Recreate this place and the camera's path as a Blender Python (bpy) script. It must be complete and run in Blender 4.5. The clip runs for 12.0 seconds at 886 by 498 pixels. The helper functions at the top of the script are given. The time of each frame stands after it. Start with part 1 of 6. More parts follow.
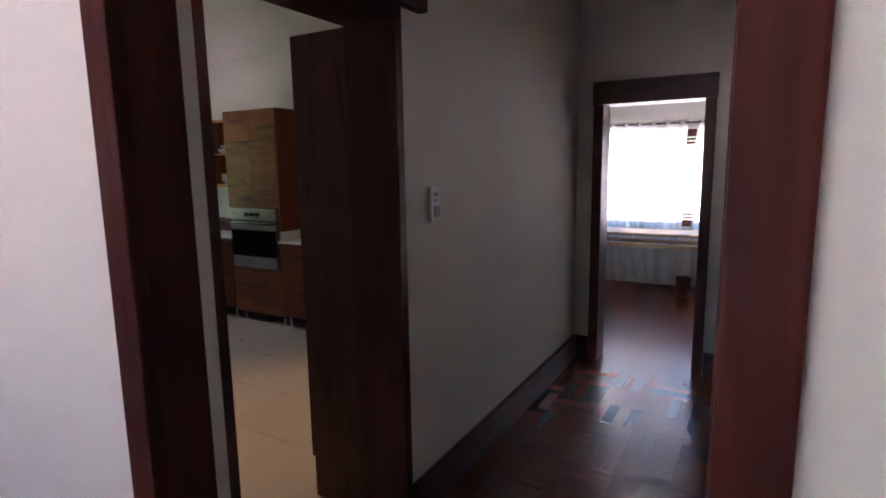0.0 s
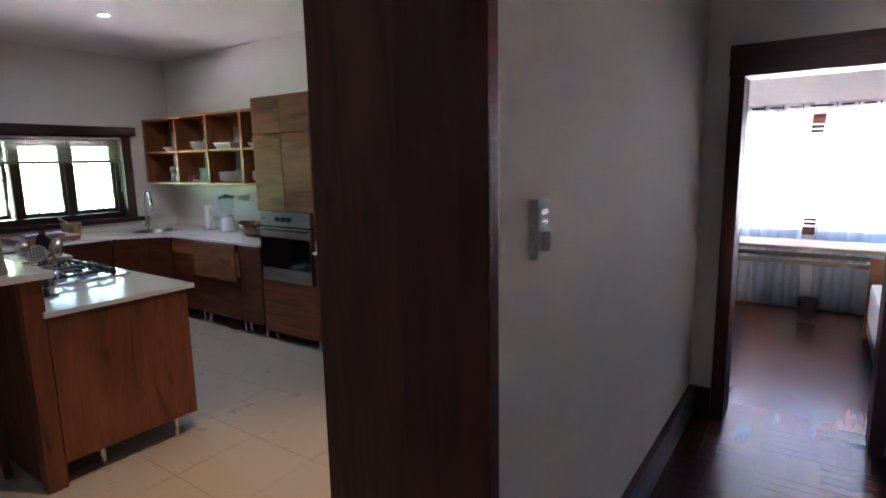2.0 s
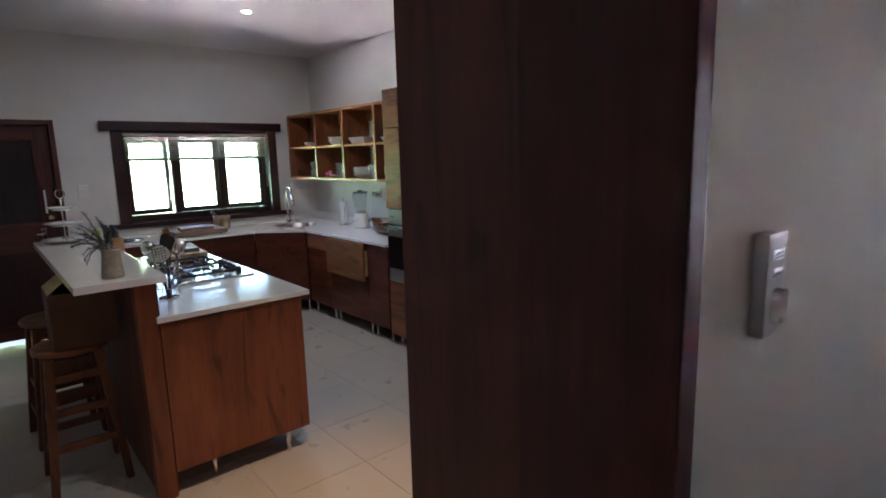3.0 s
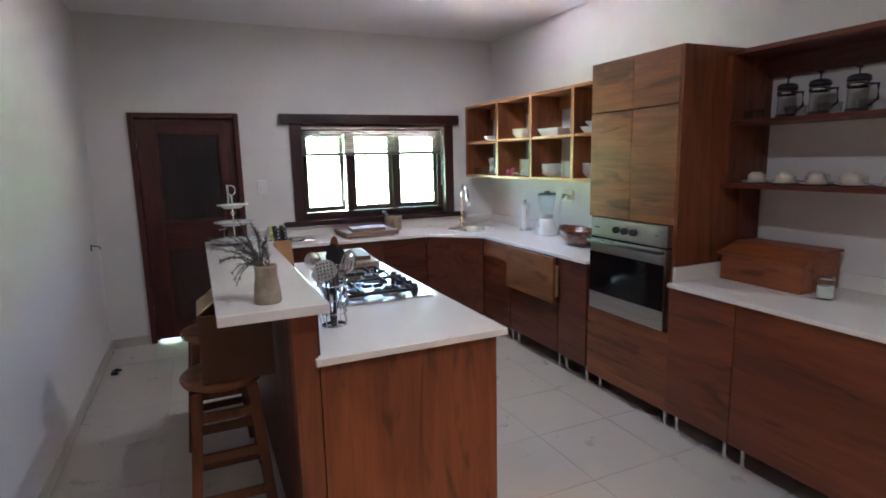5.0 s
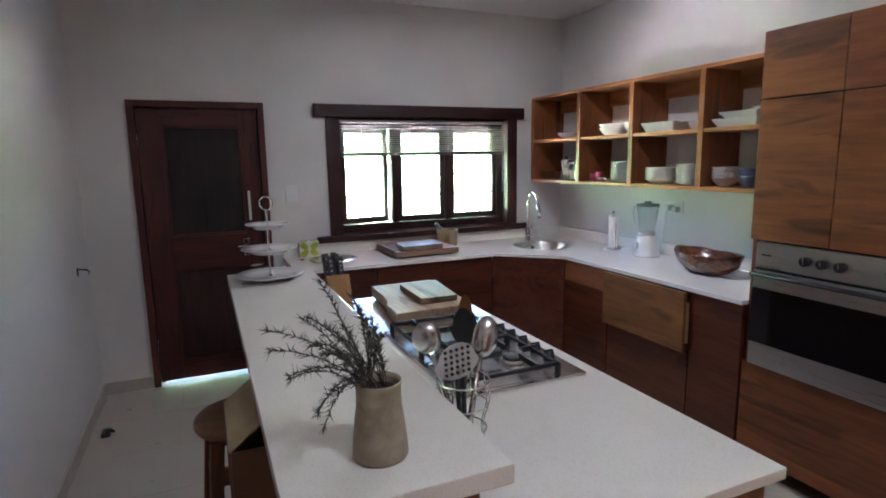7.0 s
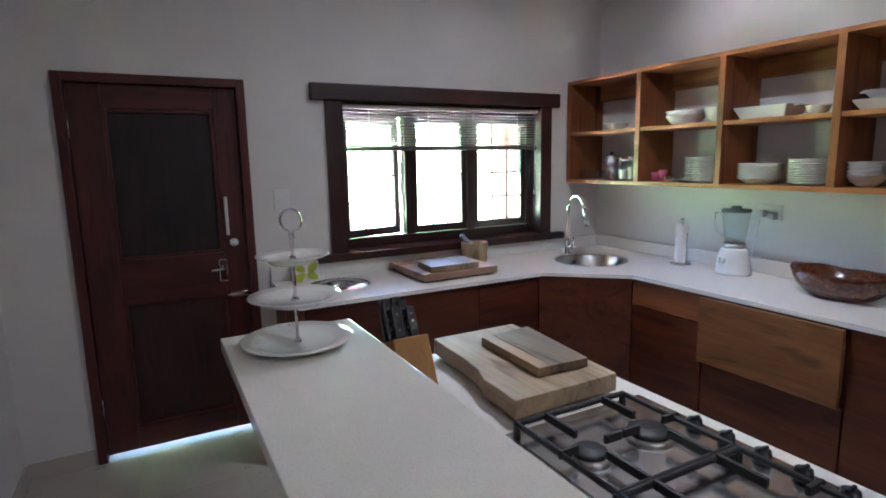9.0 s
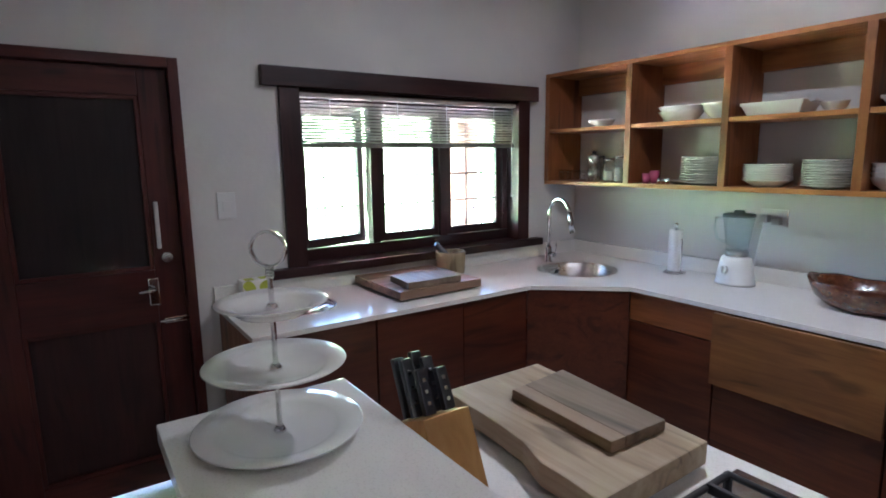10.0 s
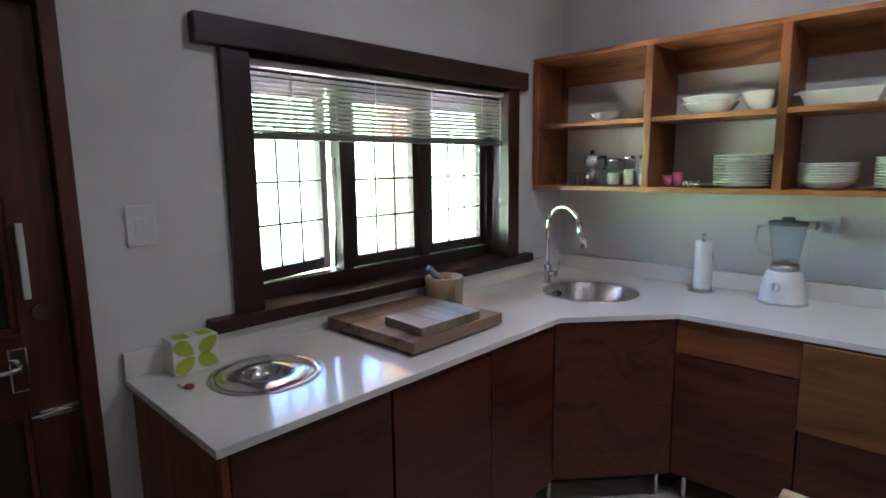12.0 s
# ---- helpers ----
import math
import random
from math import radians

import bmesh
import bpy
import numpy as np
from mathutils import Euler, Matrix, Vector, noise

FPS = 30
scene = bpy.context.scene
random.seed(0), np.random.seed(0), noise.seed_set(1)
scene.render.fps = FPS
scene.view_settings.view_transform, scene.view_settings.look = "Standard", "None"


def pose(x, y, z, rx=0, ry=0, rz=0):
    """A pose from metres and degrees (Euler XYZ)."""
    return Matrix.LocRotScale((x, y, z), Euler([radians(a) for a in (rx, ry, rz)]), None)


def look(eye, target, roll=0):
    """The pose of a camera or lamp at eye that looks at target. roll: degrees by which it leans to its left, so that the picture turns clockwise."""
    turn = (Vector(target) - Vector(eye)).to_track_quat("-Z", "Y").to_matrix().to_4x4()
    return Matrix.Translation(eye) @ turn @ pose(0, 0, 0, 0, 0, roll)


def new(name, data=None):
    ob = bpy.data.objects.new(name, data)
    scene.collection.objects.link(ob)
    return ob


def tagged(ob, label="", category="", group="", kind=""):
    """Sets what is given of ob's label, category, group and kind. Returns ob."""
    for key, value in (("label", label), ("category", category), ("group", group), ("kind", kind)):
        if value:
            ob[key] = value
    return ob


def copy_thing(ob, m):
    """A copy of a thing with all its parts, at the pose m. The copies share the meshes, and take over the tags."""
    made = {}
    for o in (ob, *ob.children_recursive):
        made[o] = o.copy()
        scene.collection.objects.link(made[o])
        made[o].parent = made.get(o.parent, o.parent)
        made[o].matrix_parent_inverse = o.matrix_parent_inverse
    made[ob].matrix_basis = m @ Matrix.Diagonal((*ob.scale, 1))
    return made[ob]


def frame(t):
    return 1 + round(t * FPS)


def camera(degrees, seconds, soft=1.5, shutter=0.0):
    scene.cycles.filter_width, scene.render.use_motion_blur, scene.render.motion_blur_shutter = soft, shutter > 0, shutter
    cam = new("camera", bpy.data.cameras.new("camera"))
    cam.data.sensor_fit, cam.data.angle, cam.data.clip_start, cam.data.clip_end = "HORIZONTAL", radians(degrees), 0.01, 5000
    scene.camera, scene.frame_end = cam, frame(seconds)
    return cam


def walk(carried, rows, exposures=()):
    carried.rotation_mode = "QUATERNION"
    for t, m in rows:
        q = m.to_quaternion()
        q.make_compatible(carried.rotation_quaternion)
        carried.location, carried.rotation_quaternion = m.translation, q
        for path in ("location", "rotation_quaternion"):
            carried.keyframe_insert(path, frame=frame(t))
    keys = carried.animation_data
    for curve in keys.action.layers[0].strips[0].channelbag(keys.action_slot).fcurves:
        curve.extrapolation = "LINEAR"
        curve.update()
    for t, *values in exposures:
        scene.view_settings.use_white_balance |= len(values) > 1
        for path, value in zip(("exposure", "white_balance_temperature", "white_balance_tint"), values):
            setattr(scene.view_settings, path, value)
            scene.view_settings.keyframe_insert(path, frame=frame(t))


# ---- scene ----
cam = camera(77.9, 12.0, soft=1.8)
PATH = [
    (0, (-0.009, 1.207, 1.622), (-0.995, 2.92, 1.318), -0.9),
    (0.5, (-0.192, 1.41, 1.637), (-1.176, 3.122, 1.322), -1.0),
    (1, (-0.34, 1.585, 1.619), (-1.329, 3.295, 1.302), -1.0),
    (1.5, (-0.498, 1.801, 1.636), (-1.51, 3.497, 1.318), -1.2),
    (2, (-0.67, 2.014, 1.631), (-1.8, 3.633, 1.31), -1.1),
    (2.5, (-0.8, 2.215, 1.648), (-2.072, 3.722, 1.312), -1.4),
    (3, (-0.983, 2.442, 1.649), (-2.485, 3.718, 1.312), -1.5),
    (3.5, (-1.112, 2.551, 1.653), (-2.789, 3.585, 1.308), -1.5),
    (3.7, (-1.187, 2.584, 1.654), (-2.906, 3.546, 1.305), -1.5),
    (5.5, (-2.173, 2.690, 1.614), (-3.979, 3.487, 1.290), -1.3),
    (6, (-2.442, 2.660, 1.630), (-4.251, 3.450, 1.309), -1.3),
    (6.5, (-2.703, 2.661, 1.622), (-4.515, 3.446, 1.302), -1.2),
    (7, (-3.005, 2.642, 1.630), (-4.814, 3.426, 1.308), -1.0),
    (7.5, (-3.279, 2.600, 1.622), (-5.082, 3.404, 1.298), -1.0),
    (9.5, (-4.298, 2.577, 1.597), (-5.992, 3.589, 1.276), -1.0),
    (10, (-4.546, 2.620, 1.600), (-6.176, 3.733, 1.275), -0.8),
    (10.5, (-4.825, 2.658, 1.588), (-6.422, 3.821, 1.275), -0.9),
    (11, (-5.061, 2.640, 1.578), (-6.627, 3.846, 1.270), -0.9),
    (11.5, (-5.265, 2.627, 1.567), (-6.753, 3.927, 1.257), -0.8),
    (12, (-5.488, 2.674, 1.563), (-6.856, 4.102, 1.261), -0.8),
]
EXPOSURES = [(0.0, 4.7, 5750, 17), (0.8, 5.05, 5700, 17), (1.5, 5.25, 5550, 17), (2.5, 5.2, 5350, 16), (3.5, 5.75, 5350, 15), (5.5, 6.15, 5350, 17), (7.0, 5.85, 5350, 16), (9.5, 5.8, 5250, 15), (12.0, 5.4, 5250, 15)]
walk(cam, [(t, look(eye, target, roll)) for t, eye, target, roll in PATH], EXPOSURES)

# ---- daylight ----
SUN_ELEV, SUN_AZ = 72.0, 264.0   # degrees; azimuth clockwise from +y
world = bpy.data.worlds.new("sky")
scene.world = world
world.use_nodes = True
wn = world.node_tree
wn.nodes.clear()
sky = wn.nodes.new("ShaderNodeTexSky")
sky.sky_type = "NISHITA"
sky.sun_disc = False
sky.sun_elevation, sky.sun_rotation = radians(SUN_ELEV), radians(SUN_AZ)
wbg = wn.nodes.new("ShaderNodeBackground")
wbg.inputs["Strength"].default_value = 0.05
wout = wn.nodes.new("ShaderNodeOutputWorld")
wn.links.new(sky.outputs["Color"], wbg.inputs["Color"])
wn.links.new(wbg.outputs["Background"], wout.inputs["Surface"])
sun_data = bpy.data.lights.new("sun", "SUN")
sun_data.energy, sun_data.angle, sun_data.color = 5.0, radians(0.5), (1.0, 0.95, 0.88)
sun = new("sun", sun_data)
_el, _az = radians(SUN_ELEV), radians(SUN_AZ)
sun.matrix_world = look((math.sin(_az) * math.cos(_el) * 30, math.cos(_az) * math.cos(_el) * 30, math.sin(_el) * 30), (0, 0, 0))


def spot(name, x, y, z, watts, colour, cone=80, blend=0.35):
    d = bpy.data.lights.new(name, "SPOT")
    d.energy, d.color, d.spot_size, d.spot_blend, d.shadow_soft_size = watts, colour, radians(cone), blend, 0.03
    ob = new(name, d)
    ob.matrix_world = look((x, y, z), (x, y, z - 1))
    return ob


CEIL = 2.87
spot("spot_lamp", -5.70, 4.37, CEIL - 0.05, 0.5, (1.0, 0.93, 0.85))
spot("spot_lamp", -2.72, 3.45, CEIL - 0.05, 3.6, (1.0, 0.52, 0.16), 62, 0.9)

# ---- materials ----
def nodes(name):
    m = bpy.data.materials.new(name)
    m.use_nodes = True
    t = m.node_tree
    return m, t, t.nodes["Principled BSDF"]


def add(t, kind, **values):
    n = t.nodes.new(kind)
    for k, v in values.items():
        n.inputs[k.replace("_", " ")].default_value = v
    return n


def ramp(t, fac, stops):
    r = t.nodes.new("ShaderNodeValToRGB")
    while len(r.color_ramp.elements) < len(stops):
        r.color_ramp.elements.new(0.5)
    for e, (p, c) in zip(r.color_ramp.elements, stops):
        e.position, e.color = p, (*c, 1)
    t.links.new(fac, r.inputs["Fac"])
    return r.outputs["Color"]


def place(t, scale=(1, 1, 1), jitter=0.0):
    """World place, stretched; jitter shifts it from object to object."""
    g = t.nodes.new("ShaderNodeNewGeometry")
    mp = t.nodes.new("ShaderNodeMapping")
    mp.inputs["Scale"].default_value = scale
    t.links.new(g.outputs["Position"], mp.inputs["Vector"])
    if jitter:
        oi = t.nodes.new("ShaderNodeObjectInfo")
        ml = t.nodes.new("ShaderNodeMath")
        ml.operation = "MULTIPLY"
        ml.inputs[1].default_value = jitter
        t.links.new(oi.outputs["Random"], ml.inputs[0])
        cb = t.nodes.new("ShaderNodeCombineXYZ")
        for k in ("X", "Y", "Z"):
            t.links.new(ml.outputs[0], cb.inputs[k])
        t.links.new(cb.outputs[0], mp.inputs["Location"])
    return mp.outputs["Vector"]


def noise_of(t, vec, scale, detail=6.0, rough=0.6, distort=0.0):
    n = add(t, "ShaderNodeTexNoise", Scale=scale, Detail=detail, Roughness=rough, Distortion=distort)
    t.links.new(vec, n.inputs["Vector"])
    return n.outputs["Fac"]


def bump(t, p, height, strength, distance):
    b = add(t, "ShaderNodeBump", Strength=strength, Distance=distance)
    t.links.new(height, b.inputs["Height"])
    t.links.new(b.outputs["Normal"], p.inputs["Normal"])


def mixed(t, a, b, fac, mode="MIX"):
    m = t.nodes.new("ShaderNodeMix")
    m.data_type, m.blend_type = "RGBA", mode
    m.clamp_factor = True
    for sock, v in ((m.inputs[0], fac), (m.inputs[6], a), (m.inputs[7], b)):
        if isinstance(v, (int, float)):
            sock.default_value = v
        elif isinstance(v, tuple):
            sock.default_value = (*v, 1)
        else:
            t.links.new(v, sock)
    return m.outputs[2]


def paint(name, colour, stain, rough=0.75, relief=0.25):
    m, t, p = nodes(name)
    v = place(t)
    big, small = noise_of(t, v, 0.9, 4), noise_of(t, v, 60, 3)
    t.links.new(mixed(t, colour, stain, ramp(t, big, [(0.38, (0, 0, 0)), (0.72, (1, 1, 1))])), p.inputs["Base Color"])
    p.inputs["Roughness"].default_value = rough
    bump(t, p, noise_of(t, v, 28, 5), relief, 0.004)
    return m


def wood(name, dark, mid, light, axis="x", rough=0.38, scale=1.0, jitter=40.0, streak=1.0, coat=0.0, relief=0.12):
    """Planed wood, the grain along one axis of the world."""
    m, t, p = nodes(name)
    s = {"x": (0.9, 14, 14), "y": (14, 0.9, 14), "z": (14, 14, 0.9)}[axis]
    v = place(t, tuple(scale * k for k in s), jitter)
    s2 = {"x": (0.5, 3, 3), "y": (3, 0.5, 3), "z": (3, 3, 0.5)}[axis]
    v2 = place(t, tuple(scale * k for k in s2), jitter)
    fine, broad = noise_of(t, v, 2.2, 8, 0.65, 0.8), noise_of(t, v2, 1.3, 3, 0.5, 1.6)
    c = ramp(t, fine, [(0.30, dark), (0.52, mid), (0.74, light)])
    c2 = ramp(t, broad, [(0.34, dark), (0.5, mid), (0.68, light)])
    c3 = mixed(t, c, c2, 0.5)
    knots = ramp(t, noise_of(t, v2, 2.1, 2, 0.4, 2.5), [(0.30, (0.25, 0.22, 0.2)), (0.40, (1, 1, 1))])
    t.links.new(mixed(t, c3, knots, 0.6 * streak, "MULTIPLY"), p.inputs["Base Color"])
    t.links.new(ramp(t, fine, [(0.3, (rough + 0.12,) * 3), (0.7, (rough - 0.06,) * 3)]), p.inputs["Roughness"])
    p.inputs["Coat Weight"].default_value = coat
    p.inputs["Coat Roughness"].default_value = 0.18
    bump(t, p, fine, relief, 0.002)
    return m


def plain(name, colour, rough=0.4, metal=0.0, vary=0.12, scale=12.0, relief=0.0, coat=0.0):
    m, t, p = nodes(name)
    v = place(t)
    n = noise_of(t, v, scale, 5)
    dark = tuple(c * (1 - vary) for c in colour)
    t.links.new(ramp(t, n, [(0.35, dark), (0.65, colour)]), p.inputs["Base Color"])
    t.links.new(ramp(t, noise_of(t, v, scale * 3, 4), [(0.3, (max(0.02, rough - 0.04),) * 3), (0.7, (rough + 0.05,) * 3)]), p.inputs["Roughness"])
    p.inputs["Metallic"].default_value = metal
    p.inputs["Coat Weight"].default_value = coat
    if relief:
        bump(t, p, noise_of(t, v, scale * 4, 4), relief, 0.002)
    return m


def glass(name, colour=(1, 1, 1), rough=0.0, thin=True):
    m, t, p = nodes(name)
    if thin:
        t.nodes.remove(p)
        out = t.nodes["Material Output"]
        tr = add(t, "ShaderNodeBsdfTransparent", Color=(*colour, 1))
        gl = add(t, "ShaderNodeBsdfGlossy", Roughness=0.03)
        lw_ = add(t, "ShaderNodeLayerWeight", Blend=0.5)
        fr = t.nodes.new("ShaderNodeMath")
        fr.operation = "POWER"
        fr.inputs[1].default_value = 4.0
        t.links.new(lw_.outputs["Facing"], fr.inputs[0])
        mx = t.nodes.new("ShaderNodeMixShader")
        sc = t.nodes.new("ShaderNodeMath")
        sc.operation = "MULTIPLY_ADD"
        sc.inputs[1].default_value, sc.inputs[2].default_value = 0.8, 0.04
        t.links.new(fr.outputs[0], sc.inputs[0])
        t.links.new(sc.outputs[0], mx.inputs[0])
        t.links.new(tr.outputs[0], mx.inputs[1])
        t.links.new(gl.outputs[0], mx.inputs[2])
        t.links.new(mx.outputs[0], out.inputs["Surface"])
    return m


def brushed(name, colour, rough, axis):
    m, t, p = nodes(name)
    s = {"x": (1, 90, 90), "y": (90, 1, 90), "z": (90, 90, 1)}[axis]
    n = noise_of(t, place(t, s), 3, 4)
    t.links.new(ramp(t, n, [(0.3, tuple(0.85 * c for c in colour)), (0.7, colour)]), p.inputs["Base Color"])
    t.links.new(ramp(t, n, [(0.3, (rough - 0.05,) * 3), (0.7, (rough + 0.08,) * 3)]), p.inputs["Roughness"])
    p.inputs["Metallic"].default_value = 1.0
    return m


def sheer(name):
    m, t, p = nodes(name)
    t.nodes.remove(p)
    out = t.nodes["Material Output"]
    weave = ramp(t, noise_of(t, place(t, (60, 60, 5)), 3, 3), [(0.3, (0.66, 0.67, 0.68)), (0.7, (0.80, 0.80, 0.80))])
    di, tl = add(t, "ShaderNodeBsdfDiffuse"), add(t, "ShaderNodeBsdfTranslucent")
    tp = add(t, "ShaderNodeBsdfTransparent")
    for n in (di, tl):
        t.links.new(weave, n.inputs["Color"])
    a, b = t.nodes.new("ShaderNodeMixShader"), t.nodes.new("ShaderNodeMixShader")
    a.inputs[0].default_value, b.inputs[0].default_value = 0.55, 0.2
    t.links.new(di.outputs[0], a.inputs[1])
    t.links.new(tl.outputs[0], a.inputs[2])
    t.links.new(a.outputs[0], b.inputs[1])
    t.links.new(tp.outputs[0], b.inputs[2])
    t.links.new(b.outputs[0], out.inputs["Surface"])
    return m


def glow(name, colour, strength):
    m, t, p = nodes(name)
    p.inputs["Emission Color"].default_value = (*colour, 1)
    p.inputs["Emission Strength"].default_value = strength
    return m


WALL = paint("wall_paint", (0.73, 0.71, 0.69), (0.69, 0.67, 0.65))
# Corridor walls: white paint with warm light mixed into its colour.
WALL_WARM = paint("warm_lit_wall_paint", (0.76, 0.70, 0.63), (0.71, 0.65, 0.585))
CEILING = paint("ceiling_paint", (0.82, 0.80, 0.79), (0.78, 0.76, 0.75), 0.8, 0.1)
# The x and y cabinet woods carry the low fronts' shade in their colour.
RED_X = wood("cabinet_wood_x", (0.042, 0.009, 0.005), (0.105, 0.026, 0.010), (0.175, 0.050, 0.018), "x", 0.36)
RED_SHADED_Y = wood("shaded_cabinet_wood_y", (0.032, 0.007, 0.004), (0.074, 0.016, 0.007), (0.115, 0.028, 0.011), "y", 0.36)
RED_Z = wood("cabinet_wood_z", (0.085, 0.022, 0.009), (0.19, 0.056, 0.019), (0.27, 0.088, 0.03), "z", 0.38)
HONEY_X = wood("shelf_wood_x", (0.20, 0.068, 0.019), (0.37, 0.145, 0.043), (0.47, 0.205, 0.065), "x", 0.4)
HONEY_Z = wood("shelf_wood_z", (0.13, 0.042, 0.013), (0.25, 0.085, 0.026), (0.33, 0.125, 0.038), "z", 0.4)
HONEY_DOOR = wood("oven_cabinet_wood", (0.095, 0.027, 0.009), (0.225, 0.074, 0.022), (0.32, 0.115, 0.036), "x", 0.36)
GOLD_X = wood("drawer_wood_x", (0.11, 0.040, 0.011), (0.22, 0.092, 0.026), (0.30, 0.14, 0.042), "x", 0.36)
DARK_X = wood("dark_wood_x", (0.026, 0.006, 0.006), (0.062, 0.012, 0.011), (0.105, 0.021, 0.017), "x", 0.40, coat=0.05)
DARK_Y = wood("dark_wood_y", (0.026, 0.006, 0.006), (0.062, 0.012, 0.011), (0.105, 0.021, 0.017), "y", 0.40, coat=0.05)
DARK_Z = wood("dark_wood_z", (0.034, 0.006, 0.006), (0.085, 0.013, 0.012), (0.14, 0.023, 0.018), "z", 0.5, coat=0.03)
FRAME_Z = wood("lounge_frame_wood", (0.022, 0.005, 0.005), (0.056, 0.010, 0.009), (0.090, 0.016, 0.013), "z", 0.5)
FRAME_Z.node_tree.nodes["Principled BSDF"].inputs["Specular IOR Level"].default_value = 0.15
WIN_Y = wood("window_wood_y", (0.016, 0.005, 0.005), (0.034, 0.010, 0.009), (0.055, 0.017, 0.014), "y", 0.40)
WIN_Z = wood("window_wood_z", (0.016, 0.005, 0.005), (0.036, 0.010, 0.009), (0.060, 0.017, 0.014), "z", 0.40)
DOOR_Z = wood("back_door_wood", (0.032, 0.006, 0.005), (0.074, 0.013, 0.0095), (0.115, 0.022, 0.014), "z", 0.42)
DOOR_Y = wood("back_door_wood_y", (0.032, 0.006, 0.005), (0.074, 0.013, 0.0095), (0.115, 0.022, 0.014), "y", 0.42)
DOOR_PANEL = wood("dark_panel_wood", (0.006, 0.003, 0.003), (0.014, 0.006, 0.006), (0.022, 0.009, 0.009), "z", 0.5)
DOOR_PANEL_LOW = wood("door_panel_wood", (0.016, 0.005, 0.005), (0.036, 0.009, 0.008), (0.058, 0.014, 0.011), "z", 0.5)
PANTRY = wood("pantry_wood", (0.04, 0.009, 0.006), (0.090, 0.020, 0.011), (0.145, 0.036, 0.018), "z", 0.45)
STOOL = wood("stool_wood", (0.06, 0.018, 0.007), (0.13, 0.042, 0.016), (0.19, 0.068, 0.026), "z", 0.4)
STOOL_T = wood("stool_top_wood", (0.10, 0.034, 0.011), (0.20, 0.075, 0.026), (0.28, 0.115, 0.04), "y", 0.36)


def waxed(name, axis):
    """Waxed parquet: strips of slightly different shade, faint grain, an even sheen."""
    m, t, p = nodes(name)
    v = place(t, {"x": (1.0, 16, 16), "y": (16, 1.0, 16)}[axis], 60.0)
    oi = t.nodes.new("ShaderNodeObjectInfo")
    gi = t.nodes.new("ShaderNodeNewGeometry")
    both = t.nodes.new("ShaderNodeMath")
    both.operation = "PINGPONG"
    both.inputs[1].default_value = 1.0
    sm = t.nodes.new("ShaderNodeMath")
    t.links.new(oi.outputs["Random"], sm.inputs[0])
    t.links.new(gi.outputs["Random Per Island"], sm.inputs[1])
    t.links.new(sm.outputs[0], both.inputs[0])
    strip = ramp(t, both.outputs[0], [(0.0, (0.075, 0.018, 0.009)), (0.5, (0.105, 0.026, 0.012)), (1.0, (0.140, 0.038, 0.017))])
    grain = ramp(t, noise_of(t, v, 2.0, 6, 0.6, 0.5), [(0.3, (0.80, 0.78, 0.76)), (0.7, (1, 1, 1))])
    t.links.new(mixed(t, strip, grain, 0.8, "MULTIPLY"), p.inputs["Base Color"])
    p.inputs["Roughness"].default_value = 0.27
    return m


PARQUET = waxed("parquet", "x")
PARQUET_Y = waxed("parquet_y", "y")
BOARD_X = wood("chopping_board_wood", (0.22, 0.145, 0.08), (0.37, 0.27, 0.165), (0.47, 0.37, 0.245), "x", 0.5)
STRIP_X = wood("board_strip_wood", (0.15, 0.10, 0.06), (0.27, 0.185, 0.115), (0.36, 0.26, 0.17), "x", 0.5)
NICHE_X = wood("niche_cabinet_wood", (0.070, 0.016, 0.007), (0.15, 0.039, 0.014), (0.225, 0.068, 0.024), "x", 0.36)
OAK_X = wood("pale_wood_x", (0.33, 0.20, 0.10), (0.50, 0.34, 0.18), (0.60, 0.44, 0.26), "x", 0.5)
KNIFE_WOOD = wood("golden_wood_z", (0.30, 0.13, 0.035), (0.42, 0.21, 0.06), (0.50, 0.28, 0.10), "z", 0.45)
OAK_Y = wood("pale_wood_y", (0.33, 0.20, 0.10), (0.50, 0.34, 0.18), (0.60, 0.44, 0.26), "y", 0.5)
OAK_Z = wood("mortar_wood", (0.22, 0.15, 0.075), (0.40, 0.31, 0.18), (0.50, 0.41, 0.26), "z", 0.5)
WALNUT_X = wood("board_wood_x", (0.11, 0.075, 0.045), (0.20, 0.145, 0.095), (0.30, 0.23, 0.16), "x", 0.5)
BOARD_Y = wood("board_wood_y", (0.13, 0.075, 0.045), (0.24, 0.15, 0.095), (0.33, 0.23, 0.16), "y", 0.45)
POST = wood("weathered_post", (0.30, 0.18, 0.10), (0.45, 0.30, 0.18), (0.55, 0.40, 0.26), "z", 0.7)


def quartz(name):
    m, t, p = nodes(name)
    v = place(t)
    sp = ramp(t, noise_of(t, v, 220, 2), [(0.36, (0.60, 0.57, 0.52)), (0.46, (0.80, 0.775, 0.73))])
    t.links.new(mixed(t, sp, ramp(t, noise_of(t, v, 3, 4), [(0.3, (0.78, 0.755, 0.71)), (0.7, (0.83, 0.81, 0.77))]), 0.6), p.inputs["Base Color"])
    p.inputs["Roughness"].default_value = 0.13
    return m


